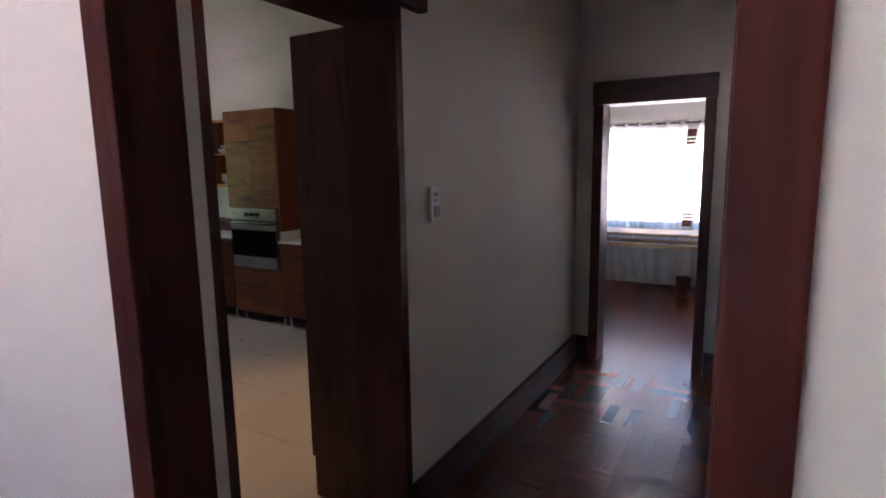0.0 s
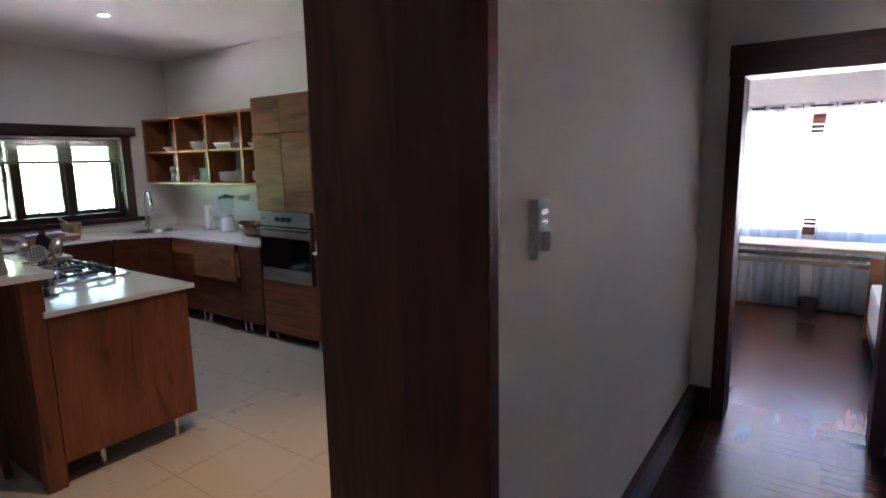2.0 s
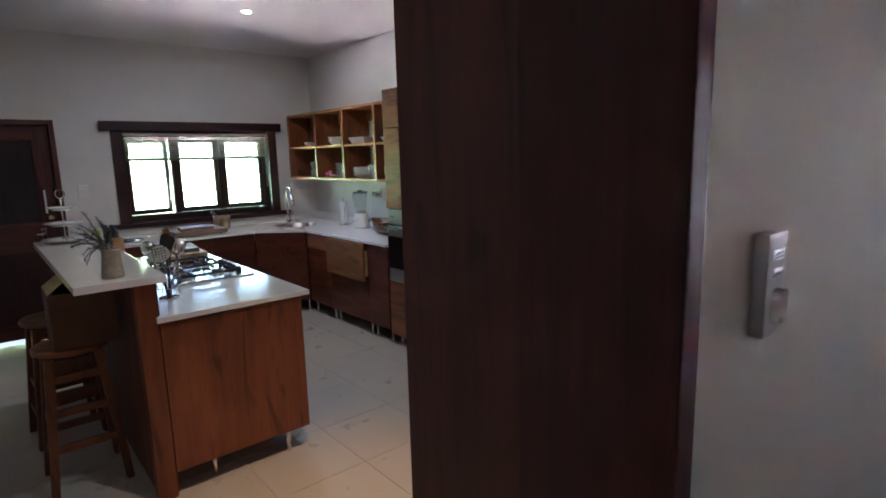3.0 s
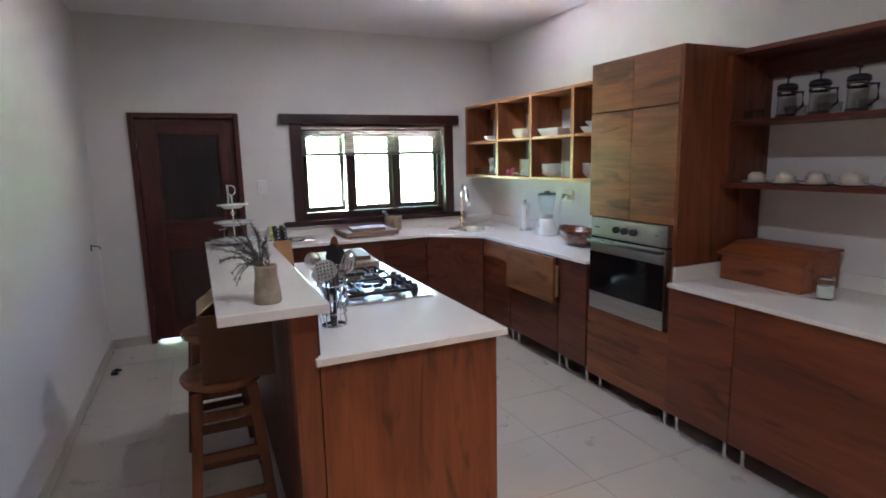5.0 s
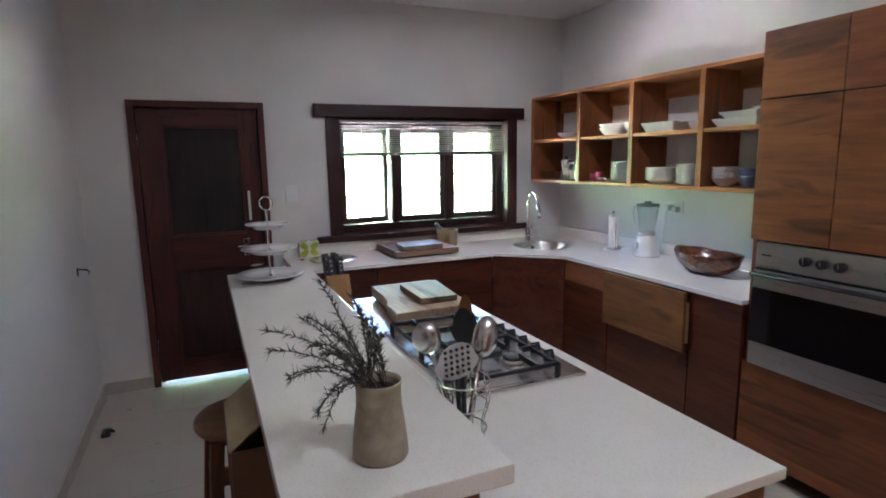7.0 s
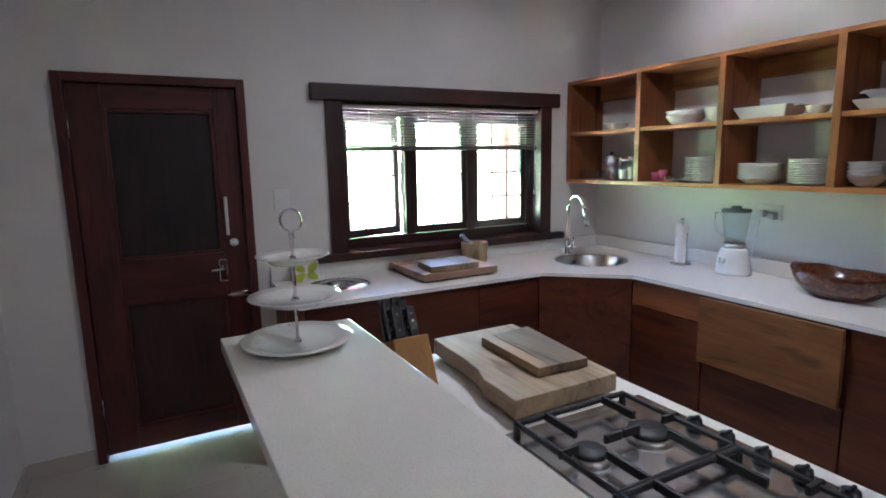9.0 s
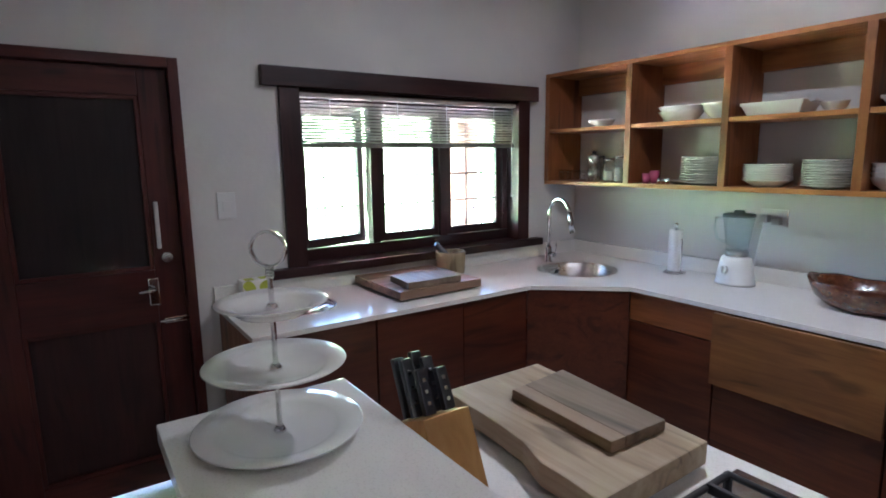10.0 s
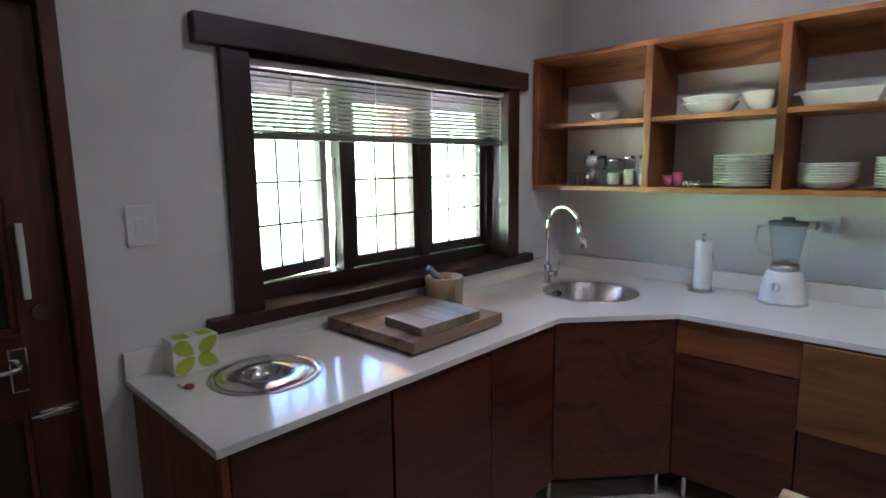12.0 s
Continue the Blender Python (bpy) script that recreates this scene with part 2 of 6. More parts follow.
def tile(name):
    m, t, p = nodes(name)
    v = place(t, (1, 1, 1), 30)
    c = ramp(t, noise_of(t, v, 2.5, 6), [(0.2, (0.46, 0.425, 0.37)), (0.8, (0.49, 0.455, 0.40))])
    sp = ramp(t, noise_of(t, v, 130, 3), [(0.35, (0.95, 0.95, 0.95)), (0.5, (1, 1, 1))])
    t.links.new(mixed(t, c, sp, 0.6, "MULTIPLY"), p.inputs["Base Color"])
    t.links.new(ramp(t, noise_of(t, v, 6, 5), [(0.3, (0.27,) * 3), (0.7, (0.31,) * 3)]), p.inputs["Roughness"])
    return m


QUARTZ = quartz("white_quartz")
TILE = tile("cream_tile")
GROUT = plain("grout", (0.40, 0.37, 0.32), 0.8)
STEEL_X = brushed("brushed_steel_x", (0.62, 0.61, 0.60), 0.30, "x")
STEEL_Y = brushed("brushed_steel_y", (0.62, 0.61, 0.60), 0.26, "y")
CHROME = plain("chrome", (0.75, 0.75, 0.76), 0.08, 1.0, 0.03)
BLACK = plain("black_enamel", (0.012, 0.012, 0.013), 0.22, 0.0, 0.3)
IRON = plain("cast_iron", (0.02, 0.02, 0.022), 0.5, 0.0, 0.3, 40, 0.3)
BLACK_PLASTIC = plain("black_plastic", (0.02, 0.02, 0.025), 0.38)
OVEN_GLASS = plain("oven_glass", (0.006, 0.006, 0.007), 0.06, 0.0, 0.1)
CERAMIC = plain("white_ceramic", (0.80, 0.79, 0.77), 0.12, 0.0, 0.04, 6, 0.0, 0.3)
CREAM = plain("cream_ceramic", (0.72, 0.66, 0.55), 0.2, 0.0, 0.08)
STONEWARE = plain("stoneware", (0.42, 0.35, 0.25), 0.55, 0.0, 0.35, 22, 0.25)
WHITE_PLASTIC = plain("white_plastic", (0.78, 0.78, 0.77), 0.3, 0.0, 0.05)
PAPER = plain("paper", (0.82, 0.81, 0.79), 0.9, 0.0, 0.05, 40, 0.3)
GLASS = glass("clear_glass", (0.97, 0.99, 0.98))
CUP_GLASS = glass("drinking_glass", (0.92, 0.94, 0.94))
TINT = glass("blue_glass", (0.955, 0.985, 0.985))
PANE = glass("window_pane", (0.97, 0.98, 0.97))
SHEER = sheer("sheer_curtain")
SLAT = plain("blind_slat", (0.36, 0.33, 0.285), 0.4, 0.0, 0.06)
RAIL = plain("blind_rail", (0.13, 0.12, 0.105), 0.45, 0.0, 0.1)
BLUE = plain("blue_stoneware", (0.12, 0.15, 0.26), 0.25, 0.0, 0.3, 50)
CARD = plain("cardboard", (0.11, 0.055, 0.032), 0.8, 0.0, 0.12, 14, 0.1)
CARD_TOP = plain("cardboard_inside", (0.33, 0.25, 0.15), 0.85, 0.0, 0.12, 14, 0.1)
LEAF = plain("rosemary_leaf", (0.085, 0.092, 0.065), 0.6, 0.0, 0.4, 60)
STEM = plain("rosemary_stem", (0.12, 0.085, 0.055), 0.8, 0.0, 0.3, 60)
SOIL = plain("soil", (0.04, 0.028, 0.02), 0.95, 0.0, 0.4, 60, 0.5)
LINEN = plain("bed_linen", (0.70, 0.72, 0.76), 0.85, 0.0, 0.06, 20, 0.3)
GROUND = paint("sandy_ground", (0.80, 0.66, 0.62), (0.72, 0.60, 0.55), 0.95, 0.6)
LAWN = plain("lawn_green", (0.28, 0.42, 0.16), 0.9, 0.0, 0.5, 9, 0.4)

WHITE_STEEL = plain("painted_steel", (0.70, 0.69, 0.67), 0.35, 0.0, 0.05)


def burl(name):
    """Polished burl: dark wood with paler eyes."""
    m, t, p = nodes(name)
    v = place(t, (1, 1, 1.4))
    vo = t.nodes.new("ShaderNodeTexVoronoi")
    vo.inputs["Scale"].default_value = 26
    vo.inputs["Randomness"].default_value = 1.0
    t.links.new(v, vo.inputs["Vector"])
    eyes = ramp(t, vo.outputs["Distance"], [(0.10, (0.035, 0.012, 0.006)), (0.24, (0.20, 0.085, 0.034)), (0.42, (0.13, 0.042, 0.017))])
    broad = ramp(t, noise_of(t, v, 9, 5, 0.6, 1.5), [(0.35, (0.35, 0.30, 0.28)), (0.65, (1, 1, 1))])
    t.links.new(mixed(t, eyes, broad, 0.9, "MULTIPLY"), p.inputs["Base Color"])
    p.inputs["Roughness"].default_value = 0.2
    p.inputs["Coat Weight"].default_value = 0.6
    bump(t, p, vo.outputs["Distance"], 0.25, 0.006)
    return m


BOWL = burl("burl_bowl")
BREAD = wood("bread_box_wood", (0.18, 0.05, 0.016), (0.30, 0.092, 0.030), (0.38, 0.13, 0.045), "x", 0.4)
GREEN_PRINT = plain("green_print", (0.50, 0.56, 0.06), 0.6)
PINK = plain("pink_glass", (0.50, 0.10, 0.20), 0.2)
RED_PLASTIC = plain("red_plastic", (0.50, 0.04, 0.04), 0.35)
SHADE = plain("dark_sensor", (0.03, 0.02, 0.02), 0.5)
LAMP_ON = glow("lamp_lit", (1.0, 0.93, 0.85), 25.0)


STEEL_LID = plain("polished_steel", (0.64, 0.63, 0.63), 0.2, 1.0, 0.08)
# ---- shape helpers ----
BASES = {}


def box(bm, x0, x1, y0, y1, z0, z1, bevel=0.0):
    vs = [bm.verts.new((x, y, z)) for x in (x0, x1) for y in (y0, y1) for z in (z0, z1)]
    fs = [bm.faces.new([vs[i] for i in f]) for f in ((0, 1, 3, 2), (4, 6, 7, 5), (0, 4, 5, 1), (2, 3, 7, 6), (0, 2, 6, 4), (1, 5, 7, 3))]
    if bevel > 0:
        es = list({e for f in fs for e in f.edges})
        bmesh.ops.bevel(bm, geom=es, offset=bevel, segments=2, affect="EDGES", profile=0.7)
    return bm


def slab(x0, x1, y0, y1, z0, z1, bevel=0.0):
    return box(bmesh.new(), x0, x1, y0, y1, z0, z1, bevel)


def prism(points, z0, z1, bevel=0.0):
    """An upright prism over a plan."""
    bm = bmesh.new()
    lo, hi = [bm.verts.new((x, y, z0)) for x, y in points], [bm.verts.new((x, y, z1)) for x, y in points]
    n = len(points)
    bm.faces.new(lo[::-1]), bm.faces.new(hi)
    for i in range(n):
        bm.faces.new((lo[i], lo[(i + 1) % n], hi[(i + 1) % n], hi[i]))
    bmesh.ops.recalc_face_normals(bm, faces=bm.faces)
    if bevel:
        bmesh.ops.bevel(bm, geom=list(bm.edges), offset=bevel, segments=2, affect="EDGES", profile=0.7)
    return bm


def lathe(bm, profile, x=0, y=0, z=0, n=32, stretch=(1, 1)):
    """Turns a profile of (radius, height) round an upright axis."""
    rings = []
    for r, h in profile:
        if r < 1e-5:
            rings.append([bm.verts.new((x, y, z + h))])
        else:
            rings.append([bm.verts.new((x + r * math.cos(a) * stretch[0], y + r * math.sin(a) * stretch[1], z + h)) for a in (2 * math.pi * k / n for k in range(n))])
    for a, b in zip(rings, rings[1:]):
        for k in range(n):
            q = (k + 1) % n
            if len(a) == 1 and len(b) == 1:
                continue
            if len(a) == 1:
                bm.faces.new((a[0], b[q], b[k]))
            elif len(b) == 1:
                bm.faces.new((a[k], a[q], b[0]))
            else:
                bm.faces.new((a[k], a[q], b[q], b[k]))
    for f in bm.faces:
        f.smooth = True
    bmesh.ops.recalc_face_normals(bm, faces=bm.faces)
    return bm


def tube(bm, points, r, n=8, closed=False, taper=None):
    """A round bar along points."""
    pts = [Vector(p) for p in points]
    rings, m = [], len(pts)
    for i, p in enumerate(pts):
        a = pts[i - 1] if i else (pts[-1] if closed else p)
        b = pts[(i + 1) % m] if (i < m - 1 or closed) else p
        d = (b - a).normalized()
        side = d.cross(Vector((0, 0, 1)) if abs(d.z) < 0.95 else Vector((1, 0, 0))).normalized()
        up = side.cross(d)
        rr = r if taper is None else r + (taper - r) * i / max(1, m - 1)
        rings.append([bm.verts.new(p + rr * (math.cos(2 * math.pi * k / n) * side + math.sin(2 * math.pi * k / n) * up)) for k in range(n)])
    for i in range(m if closed else m - 1):
        a, b = rings[i], rings[(i + 1) % m]
        for k in range(n):
            f = bm.faces.new((a[k], a[(k + 1) % n], b[(k + 1) % n], b[k]))
            f.smooth = True
    if not closed:
        bm.faces.new(rings[0][::-1]), bm.faces.new(rings[-1])
    bmesh.ops.recalc_face_normals(bm, faces=bm.faces)
    return bm


def cyl(x, y, z0, z1, r, n=20, r2=None):
    bm = bmesh.new()
    r2 = r if r2 is None else r2
    lathe(bm, [(0, z0), (r, z0), (r2, z1), (0, z1)], x, y, 0, n)
    for f in bm.faces:
        f.smooth = False
    return bm


def rod(a, b, r, n=10):
    return tube(bmesh.new(), [a, b], r, n)


def mesh_of(bm, mat, name):
    me = bpy.data.meshes.new(name)
    bm.to_mesh(me)
    bm.free()
    me.materials.append(mat)
    return me


def thing(name, x, y, z, label, category, group="", kind="", turn=0.0):
    """An Empty at the base of a thing."""
    ob = new(name)
    ob.empty_display_size = 0.05
    ob.matrix_basis = pose(x, y, z, 0, 0, turn)
    BASES[ob] = ob.matrix_basis.copy()
    return tagged(ob, label, category, group, kind)


def part(name, bm, mat, parent, label=""):
    """A mesh, drawn in world places, under a thing or a part of one."""
    inv = BASES[parent].inverted()
    bm.transform(inv)
    ob = new(name, mesh_of(bm, mat, name))
    ob.parent = parent
    BASES[ob] = BASES[parent]
    if ob.parent.type == "MESH":
        ob.matrix_basis = Matrix.Identity(4)
    return tagged(ob, label)


def solid(name, bm, mat, label, category, at=(0, 0, 0), group="", kind=""):
    """A thing of one mesh, drawn in world places."""
    bm.transform(Matrix.Translation(-Vector(at)))
    ob = new(name, mesh_of(bm, mat, name))
    ob.location = at
    BASES[ob] = Matrix.Translation(at)
    return tagged(ob, label, category, group, kind)


def structure(name, bm, mat, label=""):
    return solid(name, bm, mat, label or name.replace("_", " "), name.split("_")[0], kind="structure")

# ---- structure ----
def boxes(*rows):
    bm = bmesh.new()
    for r in rows:
        box(bm, *r)
    return bm


H = CEIL
structure("wall_west", boxes((-7.62, -7.40, 1.70, 2.20, -0.15, H), (-7.62, -7.40, 2.20, 3.10, 2.07, H), (-7.62, -7.40, 3.10, 3.62, -0.15, H),
                             (-7.62, -7.40, 3.62, 5.22, -0.15, 1.03), (-7.62, -7.40, 3.62, 5.22, 1.98, H), (-7.62, -7.40, 5.22, 5.78, -0.15, H)), WALL, "white plastered kitchen wall with window and back door")
structure("wall_north", boxes((-7.62, -1.31, 5.78, 6.00, -0.15, H)), WALL, "white plastered kitchen wall behind the cabinets")
structure("wall_south", boxes((-7.40, -1.31, 1.70, 1.88, -0.15, H), (-1.31, -0.868, 1.70, 1.80, 0, H), (-0.868, -0.012, 1.70, 1.80, 2.12, H), (-0.012, 2.0, 1.70, 1.80, 0, H)), WALL, "white plastered wall with a doorway")
structure("wall_corridor_left", boxes((-1.52, -0.972, 1.88, 1.93, 0, H), (-1.31, -0.972, 1.80, 1.88, 0, H), (-1.52, -1.29, 1.93, 3.10, 2.24, H), (-1.52, -1.29, 3.10, 5.62, 0, H)), WALL_WARM, "white plastered corridor wall with the kitchen doorway")
structure("wall_corridor_right", boxes((-0.03, 0.17, 1.985, 5.62, 0, H), (-0.012, 0.17, 1.80, 1.985, 0, H)), WALL_WARM, "plain white plastered corridor wall")
structure("wall_corridor_end", boxes((-1.31, -1.13, 5.62, 5.80, 0, H), (-0.33, 1.8, 5.62, 5.80, 0, H), (-1.13, -0.33, 5.62, 5.80, 2.10, H), (-3.2, -1.31, 6.00, 6.10, 0, H), (-1.41, -1.31, 5.80, 6.00, 0, H)), WALL_WARM, "white plastered end wall with bedroom doorway")
structure("wall_bedroom_west", boxes((-3.4, -3.2, 6.0, 9.05, 0, H)), WALL, "white bedroom wall")
structure("wall_bedroom_east", boxes((1.6, 1.8, 5.80, 9.05, 0, H)), WALL, "white bedroom wall")
structure("wall_bedroom_window", boxes((-3.2, -2.3, 8.85, 9.05, 0, H), (1.0, 1.6, 8.85, 9.05, 0, H), (-2.3, 1.0, 8.85, 9.05, 0, 0.78), (-2.3, 1.0, 8.85, 9.05, 2.02, H)), WALL, "white bedroom wall with a wide window")
structure("wall_lounge_west", boxes((-3.4, -3.2, -2.6, 1.70, 0, H)), WALL, "white lounge wall")
structure("wall_lounge_east", boxes((2.0, 2.2, -2.6, 1.80, 0, H)), WALL, "white lounge wall")
structure("wall_lounge_south", boxes((-3.2, -2.2, -2.8, -2.6, 0, H), (-0.5, 2.0, -2.8, -2.6, 0, H), (-2.2, -0.5, -2.8, -2.6, 0, 0.9), (-2.2, -0.5, -2.8, -2.6, 2.1, H)), WALL, "white lounge wall with an open window")
structure("ceiling_kitchen", boxes((-7.62, -1.31, 1.70, 6.00, H, H + 0.12)), CEILING, "plain white kitchen ceiling")
structure("ceiling_corridor", boxes((-1.31, 2.2, 1.70, 5.80, H, H + 0.12)), CEILING, "plain white corridor ceiling")
structure("ceiling_bedroom", boxes((-3.4, 1.8, 6.00, 9.05, 2.72, 2.84), (-1.31, 1.8, 5.80, 6.0, 2.72, 2.84)), CEILING, "plain white bedroom ceiling")
structure("ceiling_lounge", boxes((-3.4, 2.2, -2.8, 1.70, H, H + 0.12)), CEILING, "plain white lounge ceiling")
structure("floor_kitchen", boxes((-7.62, -1.42, 1.70, 6.00, -0.15, -0.006)), GROUT, "grey grouted bed under the kitchen tiles")
structure("floor_corridor", boxes((-1.42, 2.2, 1.72, 6.0, -0.15, -0.006)), PARQUET, "dark bed under the corridor parquet")
structure("floor_bedroom", boxes((-3.4, 1.8, 6.0, 9.05, -0.15, -0.006)), PARQUET, "dark bed under the bedroom parquet")
structure("floor_lounge", boxes((-3.4, 2.2, -2.8, 1.718, -0.15, 0.0)), PARQUET, "dark polished parquet of the lounge")
structure("roof_eave", boxes((-10.4, -7.62, -2.8, 9.05, 2.72, 2.84), (-7.62, -3.4, 6.0, 9.05, H, H + 0.12), (-7.62, -3.4, -2.8, 1.70, H, H + 0.12)), DARK_Y, "dark boarded eave over the terrace")
structure("wall_outer", boxes((-3.6, -3.4, 6.0, 9.05, -0.15, H), (-3.6, -3.4, -2.8, 1.70, -0.15, H)), WALL, "white outer wall")

# the ground outside, one sheet
gb = bmesh.new()
box(gb, -400, 400, -400, 400, -0.5, -0.16)
structure("ground", gb, GROUND, "sunlit sandy ground round the house")

structure("lawn", boxes((-70, -11.8, -60, 60, -0.17, -0.150)), LAWN, "sunlit green lawn beyond the terrace")


# an unseen grassy slope, added beyond the lawn to throw green light indoors
bm = bmesh.new()
rows = []
for i in range(19):
    u = i / 18
    rows.append([bm.verts.new((-30 - 60 * u, y, -0.3 + 13 * u * u * (3 - 2 * u) * (1 + 0.18 * math.sin(y * 0.045) + 0.10 * math.sin(y * 0.13 + 2)))) for y in range(-160, 161, 10)])
for a, b in zip(rows, rows[1:]):
    for k in range(len(a) - 1):
        f = bm.faces.new((a[k], a[k + 1], b[k + 1], b[k]))
        f.smooth = True
bmesh.ops.recalc_face_normals(bm, faces=bm.faces)
structure("backdrop_hill", bm, LAWN, "unseen grassy slope added to bounce green light indoors")

# skirtings
structure("baseboard_corridor_left", boxes((-1.29, -1.258, 3.12, 5.62, 0, 0.19), (-0.972, -0.95, 1.803, 1.93, 0, 0.19)), DARK_Y, "dark wooden skirting board")
structure("baseboard_corridor_right", boxes((-0.052, -0.03, 2.02, 5.62, 0, 0.19)), DARK_Y, "dark wooden skirting board")
structure("baseboard_corridor_end", boxes((-1.258, -1.165, 5.598, 5.62, 0, 0.19), (-0.295, -0.052, 5.598, 5.62, 0, 0.19)), DARK_X, "dark wooden skirting board")
structure("skirting_kitchen_south", boxes((-7.38, -1.52, 1.88, 1.892, 0, 0.085)), TILE, "cream tile skirting under the white wall")
structure("skirting_kitchen_west", boxes((-7.40, -7.388, 1.892, 2.19, 0, 0.085), (-7.40, -7.388, 3.11, 3.60, 0, 0.085)), TILE, "cream tile skirting under the white wall")


def frame_set(name, label, pieces):
    ob = thing(name, *pieces[0][1][0:6:2], label, "door frame", kind="structure")
    for pname, b, mat in pieces:
        part(pname, slab(*b, 0.004), mat, ob)
    return ob


# doorway from the lounge
frame_set("door_frame_lounge", "dark varnished wooden door frame round the lounge doorway", [
    ("jamb", (-0.868, -0.838, 1.70, 1.803, 0, 2.12), FRAME_Z), ("architrave", (-0.876, -0.815, 1.672, 1.70, 0, 2.17), FRAME_Z),
    ("jamb", (-0.033, -0.012, 1.70, 1.985, 0, 2.12), FRAME_Z), ("architrave", (-0.030, 0.028, 1.672, 1.70, 0, 2.17), FRAME_Z),
    ("head", (-0.838, -0.033, 1.70, 1.80, 2.08, 2.12), DARK_X), ("lintel", (-0.815, -0.030, 1.672, 1.70, 2.10, 2.17), DARK_X)])
# doorway to the kitchen
frame_set("door_frame_kitchen", "dark wooden frame lining the kitchen doorway", [
    ("jamb", (-1.535, -0.99, 1.93, 1.972, 0, 2.19), DARK_Z), ("jamb", (-1.535, -1.275, 3.06, 3.105, 0, 2.19), DARK_Z),
    ("head", (-1.535, -1.275, 1.935, 3.105, 2.19, 2.245), DARK_Y), ("lintel", (-1.30, -1.245, 1.935, 3.26, 2.245, 2.38), DARK_Y)])
# doorway to the bedroom
frame_set("door_frame_bedroom", "dark wooden frame with heavy lintel round the bedroom doorway", [
    ("jamb", (-1.16, -1.085, 5.585, 5.82, 0, 2.06), DARK_Z), ("jamb", (-0.372, -0.30, 5.585, 5.82, 0, 2.06), DARK_Z),
    ("lintel", (-1.165, -0.295, 5.575, 5.82, 2.06, 2.23), DARK_X)])
structure("trim_beam_end", slab(-0.12, -0.032, 5.47, 5.618, 2.66, 2.86, 0.004), DARK_X, "dark wooden beam end under the corridor ceiling")

# ---- kitchen window ----
win = thing("window_1", -7.5, 4.42, 1.03, "dark wooden three-light window with lead bars and a timber surround", "window", kind="structure")
part("lintel", slab(-7.44, -7.355, 3.47, 5.35, 1.975, 2.072, 0.005), WIN_Y, win)
part("window_sill", slab(-7.55, -7.345, 3.45, 5.40, 0.985, 1.035, 0.006), WIN_Y, win)
part("surround", slab(-7.44, -7.372, 3.56, 3.665, 1.035, 1.975, 0.004), WIN_Z, win)
part("surround", slab(-7.44, -7.372, 5.185, 5.285, 1.035, 1.975, 0.004), WIN_Z, win)
part("reveal", slab(-7.60, -7.44, 3.60, 3.64, 1.035, 1.975), WIN_Z, win)
part("reveal", slab(-7.60, -7.44, 5.20, 5.24, 1.035, 1.975), WIN_Z, win)
part("reveal", slab(-7.60, -7.44, 3.64, 5.20, 1.955, 1.975), WIN_Y, win)
wf = part("window_frame", slab(-7.575, -7.505, 3.64, 5.20, 1.035, 1.10, 0.004), WIN_Y, win)
part("frame_head", slab(-7.575, -7.505, 3.64, 5.20, 1.90, 1.955, 0.004), WIN_Y, win)
for y0, y1 in ((3.64, 3.69), (4.13, 4.185), (4.625, 4.68), (5.15, 5.20)):
    part("mullion", slab(-7.575, -7.505, y0, y1, 1.10, 1.90, 0.004), WIN_Z, win)


def sash(hinge, y1, angle):
    """One light: a frame, its pane and thin bars; hinged at its first edge."""
    w = y1 - hinge
    turn = Matrix.Translation((-7.54, hinge, 0)) @ Matrix.Rotation(radians(angle), 4, "Z")

    def put(name, bm, mat, parent, label=""):
        bm.transform(turn)
        return part(name, bm, mat, parent, label)
    z0, z1, f = 1.103, 1.897, 0.042
    s = 1 if w > 0 else -1
    a, b = sorted((0, w))
    st = put("sash_stile", slab(-0.02, 0.02, a + 0.003, a + f, z0, z1, 0.003), WIN_Z, win)
    put("sash_stile", slab(-0.02, 0.02, b - f, b - 0.003, z0, z1, 0.003), WIN_Z, win)
    put("sash_rail", slab(-0.02, 0.02, a + f, b - f, z0, z0 + 0.05, 0.003), WIN_Y, win)
    put("sash_rail", slab(-0.02, 0.02, a + f, b - f, z1 - f, z1, 0.003), WIN_Y, win)
    pane = put("pane", slab(-0.003, 0.003, a + f, b - f, z0 + 0.05, z1 - f), PANE, win, "clear window pane")
    pane.visible_shadow = False
    iw = b - a - 2 * f
    for k in (1, 2):
        y = a + f + iw * k / 3
        put("bar", rod((0.012, y, z0 + 0.05), (0.012, y, z1 - f), 0.006, 6), BLACK_PLASTIC, win)
    for k in (1, 2, 3):
        z = z0 + 0.05 + (z1 - f - z0 - 0.05) * k / 4
        put("bar", rod((0.012, a + f, z), (0.012, b - f, z), 0.006, 6), BLACK_PLASTIC, win)


sash(3.69, 4.13, 10)
sash(4.185, 4.625, 0)
sash(4.68, 5.15, 0)
part("window_stay", rod((-7.50, 4.08, 1.12), (-7.50, 4.10, 1.60), 0.006), CHROME, win, "steel casement stay")

# ---- back door ----
door = thing("door_1", -7.4, 2.65, 0, "closed dark red-brown wooden back door with recessed panels", "door", kind="structure")
fr = part("door_frame", slab(-7.56, -7.378, 2.20, 2.245, 0, 2.07, 0.004), DOOR_Z, door)
part("door_frame", slab(-7.56, -7.378, 3.055, 3.10, 0, 2.07, 0.004), DOOR_Z, door)
part("door_frame", slab(-7.56, -7.378, 2.245, 3.055, 2.025, 2.07, 0.004), DOOR_Y, door)
for b in ((2.235, 2.262, 0.0, 2.05), (3.038, 3.06, 0.0, 2.05), (2.25, 3.05, 2.008, 2.05)):
    part("door_stop", slab(-7.50, -7.471, *b), DOOR_Z, door)
leaf = (-7.47, -7.425)
